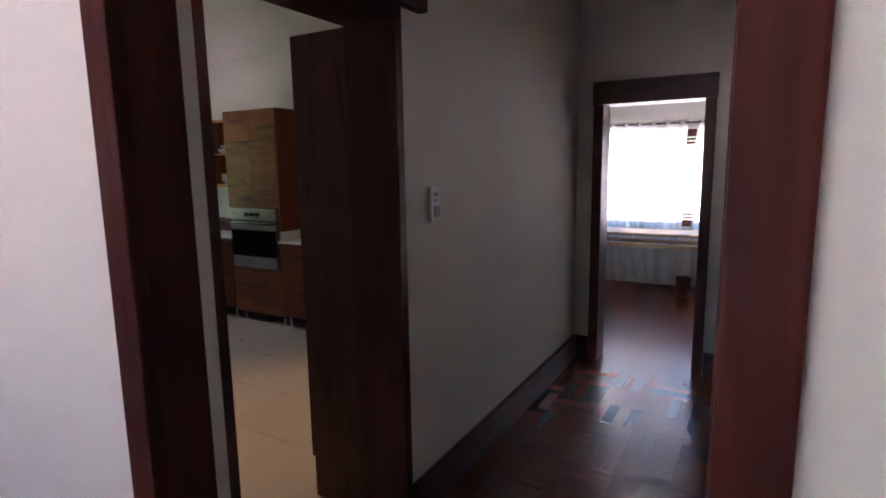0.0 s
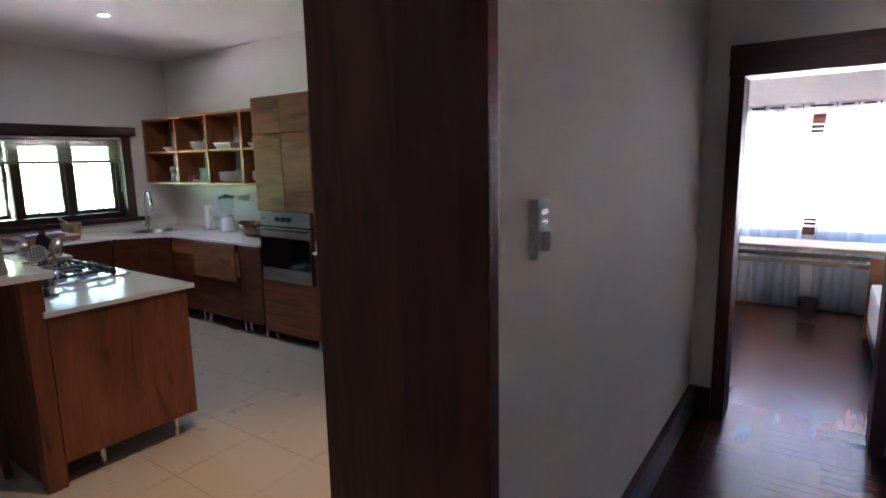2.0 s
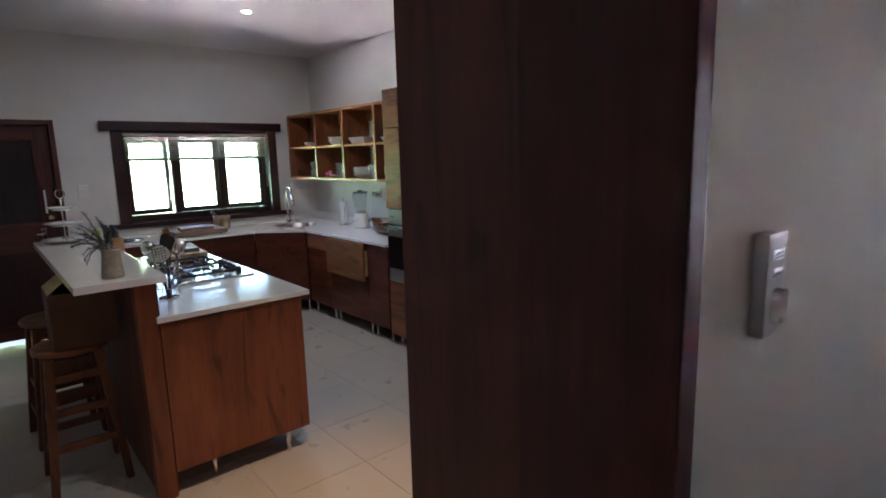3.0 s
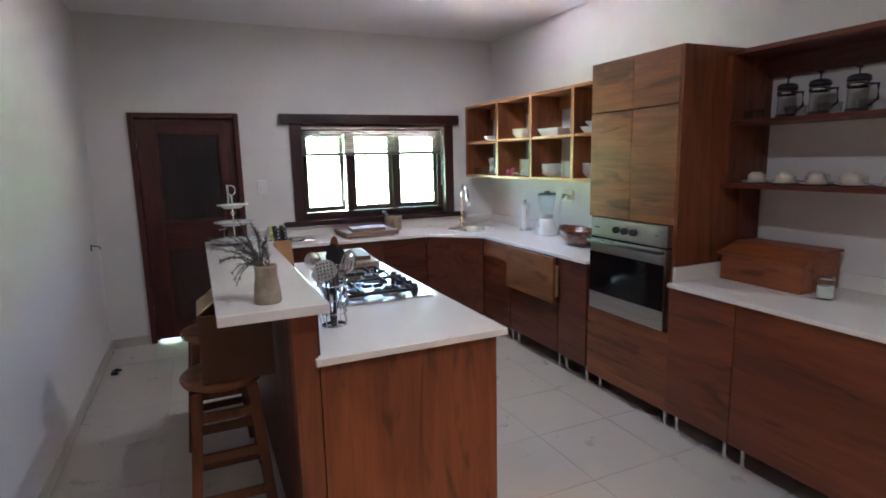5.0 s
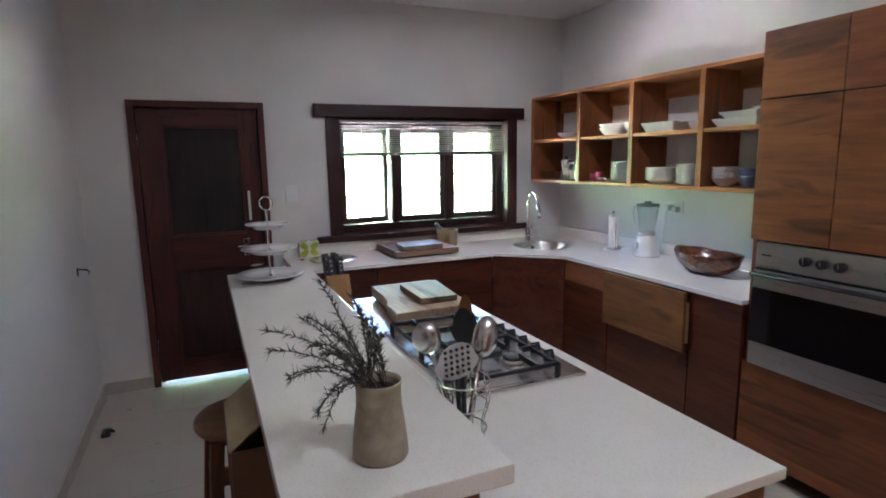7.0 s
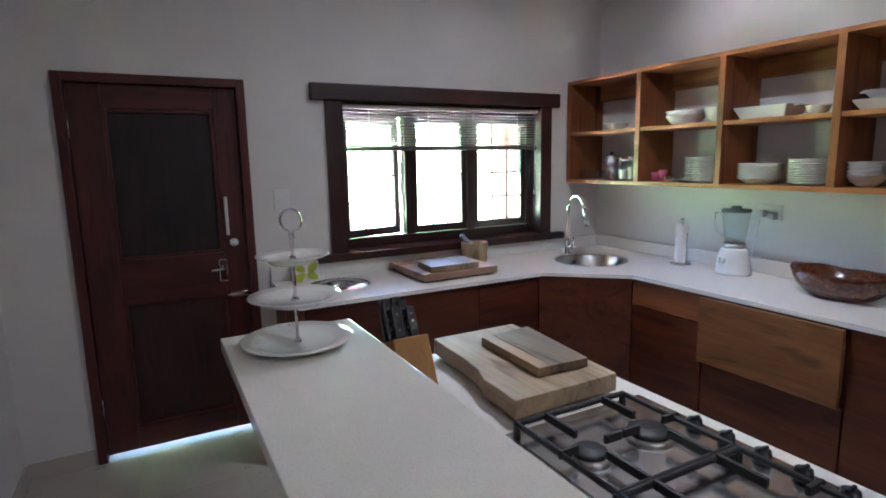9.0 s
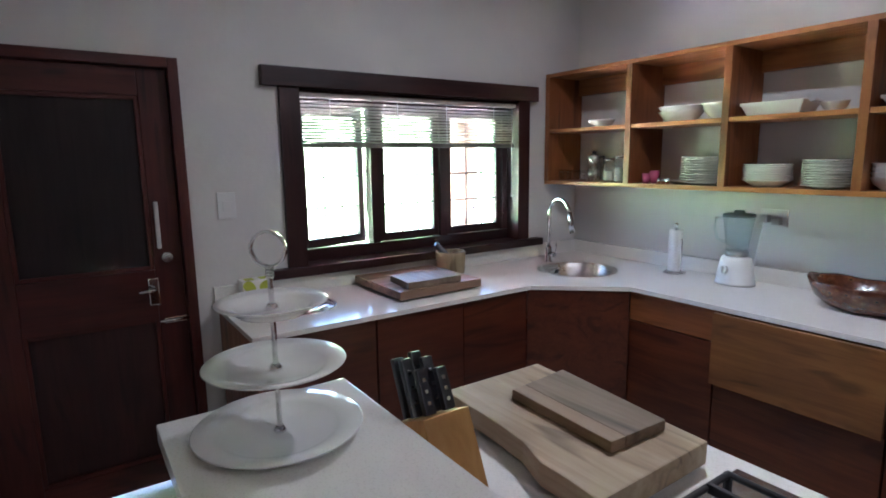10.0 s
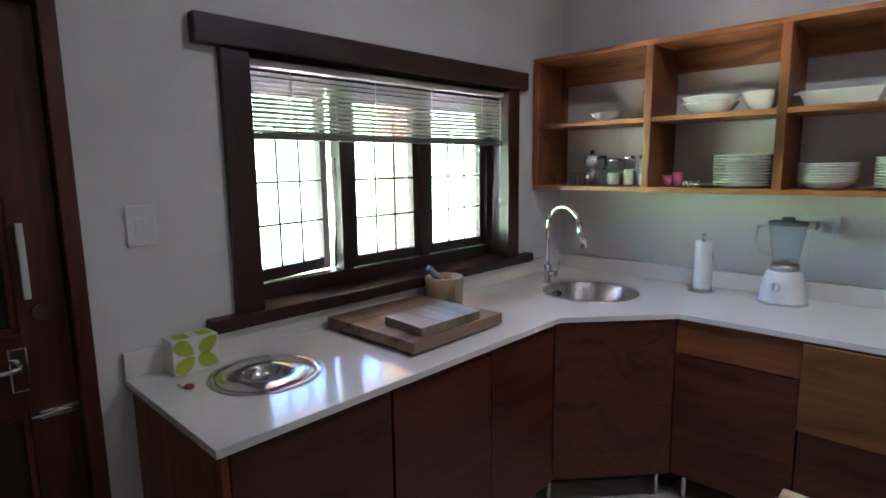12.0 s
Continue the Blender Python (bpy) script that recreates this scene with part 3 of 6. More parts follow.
part("stile", slab(*leaf, 2.248, 2.40, 0.022, 2.022, 0.004), DOOR_Z, door)
part("stile", slab(*leaf, 2.93, 3.052, 0.022, 2.022, 0.004), DOOR_Z, door)
part("rail", slab(*leaf, 2.40, 2.93, 1.90, 2.022, 0.004), DOOR_Y, door)
part("rail", slab(*leaf, 2.40, 2.93, 0.86, 1.10, 0.004), DOOR_Y, door)
part("rail", slab(*leaf, 2.40, 2.93, 0.022, 0.15, 0.004), DOOR_Y, door)
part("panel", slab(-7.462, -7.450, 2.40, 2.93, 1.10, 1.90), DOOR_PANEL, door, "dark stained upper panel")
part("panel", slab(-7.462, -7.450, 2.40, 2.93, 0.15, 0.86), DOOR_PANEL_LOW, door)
for z0, z1 in ((1.10, 1.90), (0.15, 0.86)):
    for b in ((2.40, 2.418, z0, z1), (2.912, 2.93, z0, z1)):
        part("moulding", slab(-7.445, -7.432, *b, 0.003), DOOR_Z, door)
    for b in ((2.418, 2.912, z0, z0 + 0.018), (2.418, 2.912, z1 - 0.018, z1)):
        part("moulding", slab(-7.445, -7.432, *b, 0.003), DOOR_Y, door)
part("pull_handle", slab(-7.425, -7.400, 2.948, 2.966, 1.20, 1.42, 0.006), WHITE_STEEL, door, "white pull handle")
lk = part("lock_plate", slab(-7.425, -7.418, 2.895, 2.94, 0.93, 1.06, 0.004), CHROME, door, "steel lever lock")
part("lever", tube(bmesh.new(), [(-7.42, 2.918, 1.01), (-7.375, 2.918, 1.01), (-7.37, 2.905, 1.01), (-7.37, 2.85, 1.008)], 0.008), CHROME, lk)
part("knob", rod((-7.425, 2.985, 1.157), (-7.395, 2.985, 1.157), 0.024, 20), CHROME, door)
part("bolt", slab(-7.425, -7.412, 2.95, 3.05, 0.835, 0.862, 0.003), CHROME, door, "steel sliding bolt")
part("bolt_rod", rod((-7.405, 2.93, 0.849), (-7.405, 3.075, 0.849), 0.006), CHROME, door)
for z in (0.25, 1.75):
    part("hinge", rod((-7.418, 2.247, z), (-7.418, 2.247, z + 0.1), 0.007), CHROME, door)
structure("step_outside", slab(-8.2, -7.62, 2.0, 3.3, -0.16, -0.02), GROUT, "concrete step outside the back door")

# ---- bedroom window, behind the curtains ----
bw = thing("window_2", -0.65, 8.95, 0.55, "wide wooden bedroom window with louvre panes behind sheer curtains", "window", kind="structure")
for x0, x1 in ((-2.3, -2.22), (0.92, 1.0)):
    part("mullion", slab(x0, x1, 8.90, 8.98, 0.78, 2.02, 0.004), RED_Z, bw)
part("window_frame", slab(-2.22, 0.92, 8.90, 8.98, 1.96, 2.02, 0.004), RED_X, bw)
part("window_frame", slab(-2.22, 0.92, 8.90, 8.98, 0.78, 0.83, 0.004), RED_X, bw)
for x0, x1 in ((-2.22, -0.78), (-0.78, 0.92)):
    pn = part("pane", slab(x0, x1, 8.936, 8.942, 0.83, 1.96), PANE, bw)
    pn.visible_shadow = False

for z in (0.83, 1.83):
    for k in range(3):
        part("louvre", slab(-0.86, -0.70, 8.905, 8.93, z + 0.045 * k, z + 0.04 + 0.045 * k, 0.002), RED_X, bw, "small wooden louvre slat")

# ---- lounge window behind the walk ----
lw = thing("window_3", -1.35, -2.7, 0.9, "wooden lounge window with two clear panes", "window", kind="structure")
part("window_frame", slab(-2.2, -0.5, -2.74, -2.66, 0.9, 0.96, 0.004), DARK_X, lw)
part("window_frame", slab(-2.2, -0.5, -2.74, -2.66, 2.04, 2.1, 0.004), DARK_X, lw)
for x0 in (-2.2, -1.38, -0.56):
    part("mullion", slab(x0, x0 + 0.06, -2.74, -2.66, 0.96, 2.04, 0.004), DARK_Z, lw)


# ---- terrace post outside ----
tp = thing("terrace_post", -9.85, 6.52, -0.16, "weathered square timber post on the terrace with bolts", "post", kind="structure")
part("post", slab(-9.97, -9.73, 6.38, 6.52, -0.16, 2.72, 0.01), POST, tp)
part("post", slab(-9.97, -9.73, 6.53, 6.67, -0.16, 2.72, 0.01), POST, tp)
for y in (6.45, 6.60):
    part("bolt", rod((-9.73, y, 1.02), (-9.715, y, 1.02), 0.02, 10), BLACK_PLASTIC, tp)
# ---- kitchen furniture ----
def legs(parent, places, z1, r=0.011):
    for x, y in places:
        part("leg", cyl(x, y, 0.0, z1, r, 12), CHROME, parent, "slim steel leg")


def fronts(parent, rows, mat):
    """Cabinet fronts: (name, x0, x1, y0, y1, z0, z1, material)."""
    for name, x0, x1, y0, y1, z0, z1, m in rows:
        part(name, slab(x0, x1, y0, y1, z0, z1, 0.0025), m or mat, parent)


LOW, TOP = 0.13, 0.875
# along the window wall
cab = thing("base_cabinet", -7.05, 3.48, 0, "red-brown wooden base cabinet on steel legs under the window", "cabinet", "kitchen base cabinets")
part("body", slab(-7.38, -6.76, 3.21, 3.735, LOW, 0.80), RED_SHADED_Y, cab)
fronts(cab, [("end_panel", -7.38, -6.742, 3.19, 3.21, LOW, TOP, RED_Z), ("door", -6.76, -6.74, 3.213, 3.735, LOW, TOP, None)], RED_SHADED_Y)
legs(cab, [(-6.82, 3.25), (-6.82, 3.69), (-7.3, 3.25), (-7.3, 3.69)], LOW)
cab = thing("base_cabinet", -7.05, 4.2, 0, "red-brown wooden two-door base cabinet on steel legs", "cabinet", "kitchen base cabinets")
part("body", slab(-7.38, -6.76, 3.741, 4.68, LOW, TOP), RED_SHADED_Y, cab)
fronts(cab, [("door", -6.76, -6.74, 3.745, 4.238, LOW, TOP, None), ("door", -6.76, -6.74, 4.242, 4.678, LOW, TOP, None)], RED_SHADED_Y)
legs(cab, [(-6.82, 3.80), (-6.82, 4.63), (-7.3, 3.80), (-7.3, 4.63)], LOW)
# across the corner
cab = thing("corner_cabinet", -6.95, 5.3, 0, "red-brown wooden corner cabinet with a slanting door below the sink", "cabinet", "kitchen base cabinets")
part("body", prism([(-7.38, 4.69), (-6.765, 4.69), (-6.385, 5.115), (-6.385, 5.76), (-7.38, 5.76)], LOW, 0.70), RED_SHADED_Y, cab)
dx, dy = 0.375, 0.42
dl = math.hypot(dx, dy)
nx, ny = dy / dl * 0.02, -dx / dl * 0.02
# slanting door: its own copy of the cabinet wood, shade in the colour
part("door", prism([(-6.757, 4.70), (-6.390, 5.111), (-6.390 + nx, 5.111 + ny), (-6.757 + nx, 4.70 + ny)], LOW, TOP, 0.0025), wood("shaded_corner_door_wood", (0.042, 0.010, 0.005), (0.094, 0.022, 0.009), (0.14, 0.036, 0.015), "x", 0.36), cab)
legs(cab, [(-6.79, 4.73), (-6.44, 5.12), (-7.3, 5.7)], LOW)
# along the cabinet wall
cab = thing("drawer_cabinet", -6.12, 5.4, 0, "red-brown wooden drawer cabinet on steel legs beside the corner", "cabinet", "kitchen base cabinets")
part("body", slab(-6.38, -5.895, 5.13, 5.76, LOW, TOP), RED_X, cab)
fronts(cab, [("drawer_front", -6.378, -5.895, 5.11, 5.13, 0.715, TOP, HONEY_DOOR), ("drawer_front", -6.378, -5.895, 5.11, 5.13, LOW, 0.709, None)], RED_X)
legs(cab, [(-6.33, 5.17), (-5.94, 5.17), (-6.33, 5.7), (-5.94, 5.7)], LOW)
cab = thing("drawer_cabinet", -5.55, 5.4, 0, "wooden drawer cabinet with a golden drawer slightly open", "cabinet", "kitchen base cabinets")
part("body", slab(-5.89, -5.205, 5.13, 5.76, LOW, TOP), RED_X, cab)
dr = part("drawer_front", slab(-5.888, -5.207, 5.065, 5.087, 0.52, TOP - 0.006, 0.0025), GOLD_X, cab, "golden-brown drawer front standing open")
part("drawer_side", slab(-5.87, -5.856, 5.087, 5.13, 0.56, 0.80), OAK_Y, dr)
part("drawer_side", slab(-5.239, -5.225, 5.087, 5.13, 0.56, 0.80), OAK_Y, dr)
fronts(cab, [("drawer_front", -5.888, -5.207, 5.11, 5.13, LOW, 0.513, None)], RED_X)
legs(cab, [(-5.84, 5.17), (-5.25, 5.17), (-5.84, 5.7), (-5.25, 5.7)], LOW)
cab = thing("base_cabinet", -5.03, 5.4, 0, "narrow red-brown wooden base cabinet beside the oven", "cabinet", "kitchen base cabinets")
part("body", slab(-5.20, -4.875, 5.13, 5.76, LOW, TOP), RED_X, cab)
fronts(cab, [("door", -5.198, -4.877, 5.11, 5.13, LOW, TOP, None)], RED_X)
legs(cab, [(-5.16, 5.17), (-4.92, 5.17), (-5.16, 5.7)], LOW)

# worktop, with round cut-outs
SINK, BIN = (-6.88, 5.24, 0.235), (-7.095, 3.505, 0.165)


def worktop(plan, holes, z0, z1):
    bm = bmesh.new()
    edges = []
    for ring in [plan] + [[(x + r * math.cos(2 * math.pi * k / 40), y + r * math.sin(2 * math.pi * k / 40)) for k in range(40)] for x, y, r in holes]:
        vs = [bm.verts.new((x, y, z1)) for x, y in ring]
        edges += [bm.edges.new((vs[i], vs[(i + 1) % len(vs)])) for i in range(len(vs))]
    r = bmesh.ops.triangle_fill(bm, use_beauty=True, edges=edges)
    faces = [g for g in r["geom"] if isinstance(g, bmesh.types.BMFace)]
    # triangles inside a hole go
    bad = [f for f in faces if any((f.calc_center_median().xy - Vector((x, y))).length < r * 0.98 for x, y, r in holes)]
    bmesh.ops.delete(bm, geom=bad, context="FACES")
    ext = bmesh.ops.extrude_face_region(bm, geom=list(bm.faces))
    bmesh.ops.translate(bm, vec=(0, 0, z0 - z1), verts=[g for g in ext["geom"] if isinstance(g, bmesh.types.BMVert)])
    bmesh.ops.recalc_face_normals(bm, faces=bm.faces)
    return bm


top = thing("worktop", -6.5, 5.3, TOP, "white quartz worktop round the corner with low upstand", "worktop")
part("slab", worktop([(-7.398, 3.175), (-6.725, 3.175), (-6.725, 4.695), (-6.365, 5.095), (-4.872, 5.095), (-4.872, 5.778), (-7.398, 5.778)], [SINK, BIN], TOP, 0.898), QUARTZ, top)
part("upstand", slab(-7.398, -7.376, 3.175, 5.756, 0.898, 0.984, 0.002), QUARTZ, top)
part("upstand", slab(-7.376, -4.872, 5.756, 5.778, 0.898, 0.984, 0.002), QUARTZ, top)

# tall oven unit
tall = thing("oven_cabinet", -4.5, 5.45, 0, "tall red-brown wooden cabinet housing a built-in oven", "cabinet")
part("side_panel", slab(-4.87, -4.85, 5.14, 5.776, LOW, 2.195, 0.002), RED_Z, tall)
part("side_panel", slab(-4.142, -4.122, 5.122, 5.776, LOW, 2.195, 0.002), RED_Z, tall)
part("body", slab(-4.85, -4.142, 5.60, 5.776, LOW, 2.195), RED_X, tall)
part("top_panel", slab(-4.85, -4.142, 5.14, 5.60, 2.175, 2.195), RED_X, tall)
part("shelf", slab(-4.85, -4.142, 5.15, 5.60, 0.572, 0.592), RED_X, tall)
part("shelf", slab(-4.85, -4.142, 5.15, 5.60, 1.210, 1.23), RED_X, tall)
part("filler", slab(-4.85, -4.822, 5.14, 5.165, 0.593, 1.209), RED_Z, tall)
part("filler", slab(-4.168, -4.142, 5.14, 5.165, 0.593, 1.209), RED_Z, tall)
for x0, x1 in ((-4.87, -4.497), (-4.493, -4.122)):
    part("door", slab(x0, x1 - (0.021 if x1 > -4.2 else 0), 5.12, 5.138, 1.216, 1.882, 0.0025), HONEY_DOOR, tall)
    part("door", slab(x0, x1 - (0.021 if x1 > -4.2 else 0), 5.12, 5.138, 1.888, 2.195, 0.0025), HONEY_DOOR, tall)
part("drawer_front", slab(-4.87, -4.143, 5.12, 5.138, 0.10, 0.586, 0.0025), HONEY_DOOR, tall)
legs(tall, [(-4.80, 5.19), (-4.18, 5.16), (-4.80, 5.7), (-4.18, 5.7)], LOW)

oven = thing("oven", -4.495, 5.3, 0.594, "built-in stainless steel oven with dark glass door and three knobs", "oven")
part("body", slab(-4.815, -4.175, 5.14, 5.59, 0.594, 1.208), BLACK, oven)
part("control_panel", slab(-4.82, -4.168, 5.10, 5.14, 1.085, 1.208, 0.004), STEEL_X, oven)
od = part("oven_door", slab(-4.82, -4.168, 5.09, 5.138, 0.594, 1.072, 0.005), STEEL_X, oven)
part("oven_window", slab(-4.817, -4.171, 5.086, 5.0895, 0.712, 0.985, 0.001), OVEN_GLASS, od, "dark oven glass")
part("vent_gap", slab(-4.815, -4.173, 5.105, 5.138, 1.072, 1.085), BLACK, oven)
part("oven_handle", tube(bmesh.new(), [(-4.81, 5.085, 1.058), (-4.81, 5.055, 1.058), (-4.178, 5.055, 1.058), (-4.178, 5.085, 1.058)], 0.010, 10), BLACK_PLASTIC, od, "black bar handle")
for x in (-4.57, -4.495, -4.42):
    k = part("knob", rod((x, 5.10, 1.148), (x, 5.072, 1.148), 0.021, 20), BLACK_PLASTIC, oven)
    part("pointer", slab(x - 0.004, x + 0.004, 5.066, 5.073, 1.131, 1.165, 0.001), CHROME, k)
for x in (-4.79, -4.26, -4.245):
    part("marking", slab(x, x + 0.05 if x < -4.5 else x + 0.01, 5.0985, 5.0998, 1.145, 1.152), BLACK_PLASTIC, oven)

# niche run right of the oven
cab = thing("base_cabinet", -3.9, 5.4, 0, "narrow red-brown wooden base cabinet under the coffee counter", "cabinet", "kitchen base cabinets")
part("body", slab(-4.118, -3.70, 5.10, 5.76, LOW, TOP), NICHE_X, cab)
fronts(cab, [("door", -4.116, -3.698, 5.08, 5.10, LOW, TOP, None)], NICHE_X)
legs(cab, [(-4.07, 5.14), (-3.75, 5.14), (-4.07, 5.7)], LOW)
for x0, x1 in ((-3.694, -2.95), (-2.944, -2.2)):
    cab = thing("base_cabinet", (x0 + x1) / 2, 5.4, 0, "wide red-brown wooden base cabinet under the coffee counter", "cabinet", "kitchen base cabinets")
    part("body", slab(x0, x1, 5.10, 5.76, LOW, TOP), NICHE_X, cab)
    fronts(cab, [("door", x0 + 0.002, x1 - 0.002, 5.08, 5.10, LOW, TOP, None)], NICHE_X)
    legs(cab, [(x0 + 0.05, 5.14), (x1 - 0.05, 5.14), (x0 + 0.05, 5.7)], LOW)
top = thing("worktop", -3.2, 5.4, TOP, "white quartz coffee counter with a short upstand", "worktop")
part("slab", slab(-4.118, -2.2, 5.06, 5.778, TOP, 0.898, 0.003), QUARTZ, top)
part("upstand", slab(-4.118, -4.098, 5.10, 5.756, 0.898, 0.984, 0.002), QUARTZ, top)
part("upstand", slab(-4.118, -2.2, 5.756, 5.778, 0.898, 0.984, 0.002), QUARTZ, top)


def shelf_unit(label, x0, x1, uprights, y0, z0, zm, z1, mat, matz, left=True):
    u = thing("wall_shelf", (x0 + x1) / 2, 5.6, z0, label, "shelf")
    t = 0.024
    part("bottom_board", slab(x0, x1, y0, 5.776, z0, z0 + t, 0.002), mat, u)
    part("top_board", slab(x0, x1, y0, 5.776, z1 - t, z1, 0.002), mat, u)
    part("back_rail", slab(x0 + 0.03, x1 - 0.03, 5.745, 5.776, z1 - t - 0.11, z1 - t), mat, u)
    xs = sorted(uprights)
    for x in xs:
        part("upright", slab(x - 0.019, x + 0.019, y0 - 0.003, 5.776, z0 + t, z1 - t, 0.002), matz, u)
    for a, b in zip(xs, xs[1:]):
        part("shelf_board", slab(a + 0.019, b - 0.019, y0 + 0.004, 5.776, zm - t, zm, 0.002), mat, u)
    return u


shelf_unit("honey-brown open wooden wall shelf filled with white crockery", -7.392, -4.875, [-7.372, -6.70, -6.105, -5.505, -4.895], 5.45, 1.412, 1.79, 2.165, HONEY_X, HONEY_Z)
niche = shelf_unit("red-brown open wooden wall shelf with coffee pots and cups", -4.12, -2.2, [-4.10, -2.9, -2.22], 5.44, 1.42, 1.79, 2.165, RED_X, RED_Z)
part("side_board", slab(-4.119, -4.095, 5.60, 5.754, 0.986, 1.42, 0.002), PANTRY, niche)

# pantry beside the doorway
pan = thing("pantry_cabinet", -1.68, 3.5, 0, "tall dark-stained wooden pantry cabinet beside the doorway", "cabinet")
part("side_panel", slab(-1.845, -1.536, 3.07, 3.092, 0.21, 2.19, 0.003), PANTRY, pan)
part("side_panel", slab(-1.845, -1.525, 3.95, 3.972, 0.21, 2.19, 0.003), PANTRY, pan)
part("body", slab(-1.825, -1.525, 3.105, 3.95, 0.21, 2.185), PANTRY, pan)
part("door", slab(-1.845, -1.827, 3.095, 3.518, 0.215, 2.185, 0.0025), RED_Z, pan)
part("door", slab(-1.845, -1.827, 3.522, 3.948, 0.215, 2.185, 0.0025), RED_Z, pan)
part("plinth", slab(-1.832, -1.536, 3.075, 3.965, 0.0, 0.205), PANTRY, pan)

# ---- island ----
isl = thing("kitchen_island", -4.7, 3.3, 0, "red-brown wooden kitchen island with a stepped white bar top", "island")
part("end_panel", slab(-3.785, -3.762, 3.035, 3.755, LOW, 0.896, 0.003), RED_Z, isl)
part("body", slab(-5.66, -3.785, 3.05, 3.735, LOW, 0.896), RED_X, isl)
for k in range(3):
    part("door", slab(-5.655 + k * 0.623, -5.655 + k * 0.623 + 0.618, 3.735, 3.755, LOW, 0.892, 0.0025), RED_X, isl)
part("bar_panel", slab(-5.60, -3.79, 2.955, 3.045, 0.012, 1.099, 0.003), PANTRY, isl)
part("bar_post", slab(-3.845, -3.765, 2.945, 3.032, 0.0, 1.099, 0.003), RED_Z, isl)
part("worktop", slab(-5.70, -3.745, 3.02, 3.80, 0.903, 0.930, 0.003), QUARTZ, isl, "white quartz slab")
part("bar_top", slab(-5.60, -3.722, 2.71, 3.075, 1.100, 1.136, 0.004), QUARTZ, isl, "white quartz bar slab")
legs(isl, [(-3.80, 3.635), (-3.85, 3.24), (-5.55, 3.68), (-5.55, 3.12), (-4.7, 3.68)], LOW, 0.014)


# ---- bar stools ----
def stool(x, y, turn):
    s = thing("bar_stool", x, y, 0, "brown wooden bar stool with a round seat under the bar", "stool", "stools at the bar")
    prof = [(0, 0.715), (0.15, 0.715), (0.163, 0.72), (0.17, 0.732), (0.17, 0.744), (0.16, 0.754), (0.12, 0.750), (0, 0.744)]
    part("seat", lathe(bmesh.new(), prof, x, y, 0, 36), STOOL_T, s)
    for sx in (-1, 1):
        for sy in (-1, 1):
            bm = bmesh.new()
            vs = []
            for z, o, w in ((0.0, 0.165, 0.018), (0.715, 0.105, 0.022)):
                for ax, ay in ((-1, -1), (1, -1), (1, 1), (-1, 1)):
                    vs.append(bm.verts.new((x + sx * o + ax * w, y + sy * o + ay * w, z)))
            for q in ((3, 2, 1, 0), (4, 5, 6, 7), (0, 1, 5, 4), (1, 2, 6, 5), (2, 3, 7, 6), (3, 0, 4, 7)):
                bm.faces.new([vs[i] for i in q])
            bmesh.ops.bevel(bm, geom=list(bm.edges), offset=0.004, segments=2, affect="EDGES")
            part("leg", bm, STOOL, s)
    for z in (0.18, 0.36, 0.53):
        o = 0.165 - 0.06 * z / 0.715
        for k in (-1, 1):
            part("rung", slab(x - o, x + o, y + k * o - 0.009, y + k * o + 0.009, z - 0.02, z + 0.02, 0.003), STOOL, s)
            part("rung", slab(x + k * o - 0.009, x + k * o + 0.009, y - o, y + o, z + 0.055, z + 0.095, 0.003), STOOL, s)
    return s


first = stool(-4.30, 2.725, 0)
copy_thing(first, pose(-4.98, 2.715, 0, 0, 0, 4))
crate = thing("cardboard_box", -4.28, 2.785, 0.754, "brown cardboard box with an open flap on a stool", "box")
part("side", slab(-4.42, -4.15, 2.645, 2.651, 0.754, 1.035, 0.002), CARD, crate)
part("side", slab(-4.42, -4.15, 2.919, 2.925, 0.754, 1.035, 0.002), CARD, crate)
part("end", slab(-4.156, -4.15, 2.651, 2.919, 0.754, 1.035, 0.002), CARD, crate)
part("end", slab(-4.42, -4.414, 2.651, 2.919, 0.754, 1.035, 0.002), CARD, crate)
part("bottom", slab(-4.414, -4.156, 2.651, 2.919, 0.754, 0.76), CARD, crate)
bm = slab(-4.418, -4.152, 0.0, 0.10, -0.002, 0.002)
bm.transform(Matrix.Translation((0, 2.648, 1.036)) @ Matrix.Rotation(radians(38), 4, "X"))
part("flap", bm, CARD_TOP, crate, "pale open flap")

# ---- window blind, switches, lights ----
bl = thing("venetian_blind", -7.43, 4.42, 1.67, "half-raised beige venetian blind in the kitchen window", "blind")
part("head_rail", slab(-7.452, -7.405, 3.668, 5.182, 1.930, 1.956, 0.003), SLAT, bl)
for k in range(13):
    z = 1.70 + 0.0172 * k
    bm = bmesh.new()
    sag = 0.004 * math.sin(k * 1.7)
    for i in range(13):
        y = 3.672 + 1.506 * i / 12
        dz = -0.005 * math.sin(math.pi * i / 12) * (1 - k / 13) + sag * 0.3
        bm.verts.new((-7.440, y, z - 0.0058 + dz)), bm.verts.new((-7.429, y, z + 0.0016 + dz)), bm.verts.new((-7.417, y, z + 0.0058 + dz))
    bm.verts.ensure_lookup_table()
    for i in range(12):
        for q in (0, 1):
            a = 3 * i + q
            bm.faces.new((bm.verts[a], bm.verts[a + 1], bm.verts[a + 4], bm.verts[a + 3]))
    bmesh.ops.solidify(bm, geom=list(bm.faces), thickness=0.0012)
    part("slat", bm, SLAT, bl)
part("bottom_rail", slab(-7.444, -7.414, 3.672, 5.178, 1.668, 1.692, 0.003), RAIL, bl, "dark bottom rail")
for y in (3.85, 4.27, 4.62, 5.0):
    part("ladder_cord", rod((-7.414, y, 1.69), (-7.414, y, 1.926), 0.0015, 5), WHITE_PLASTIC, bl)
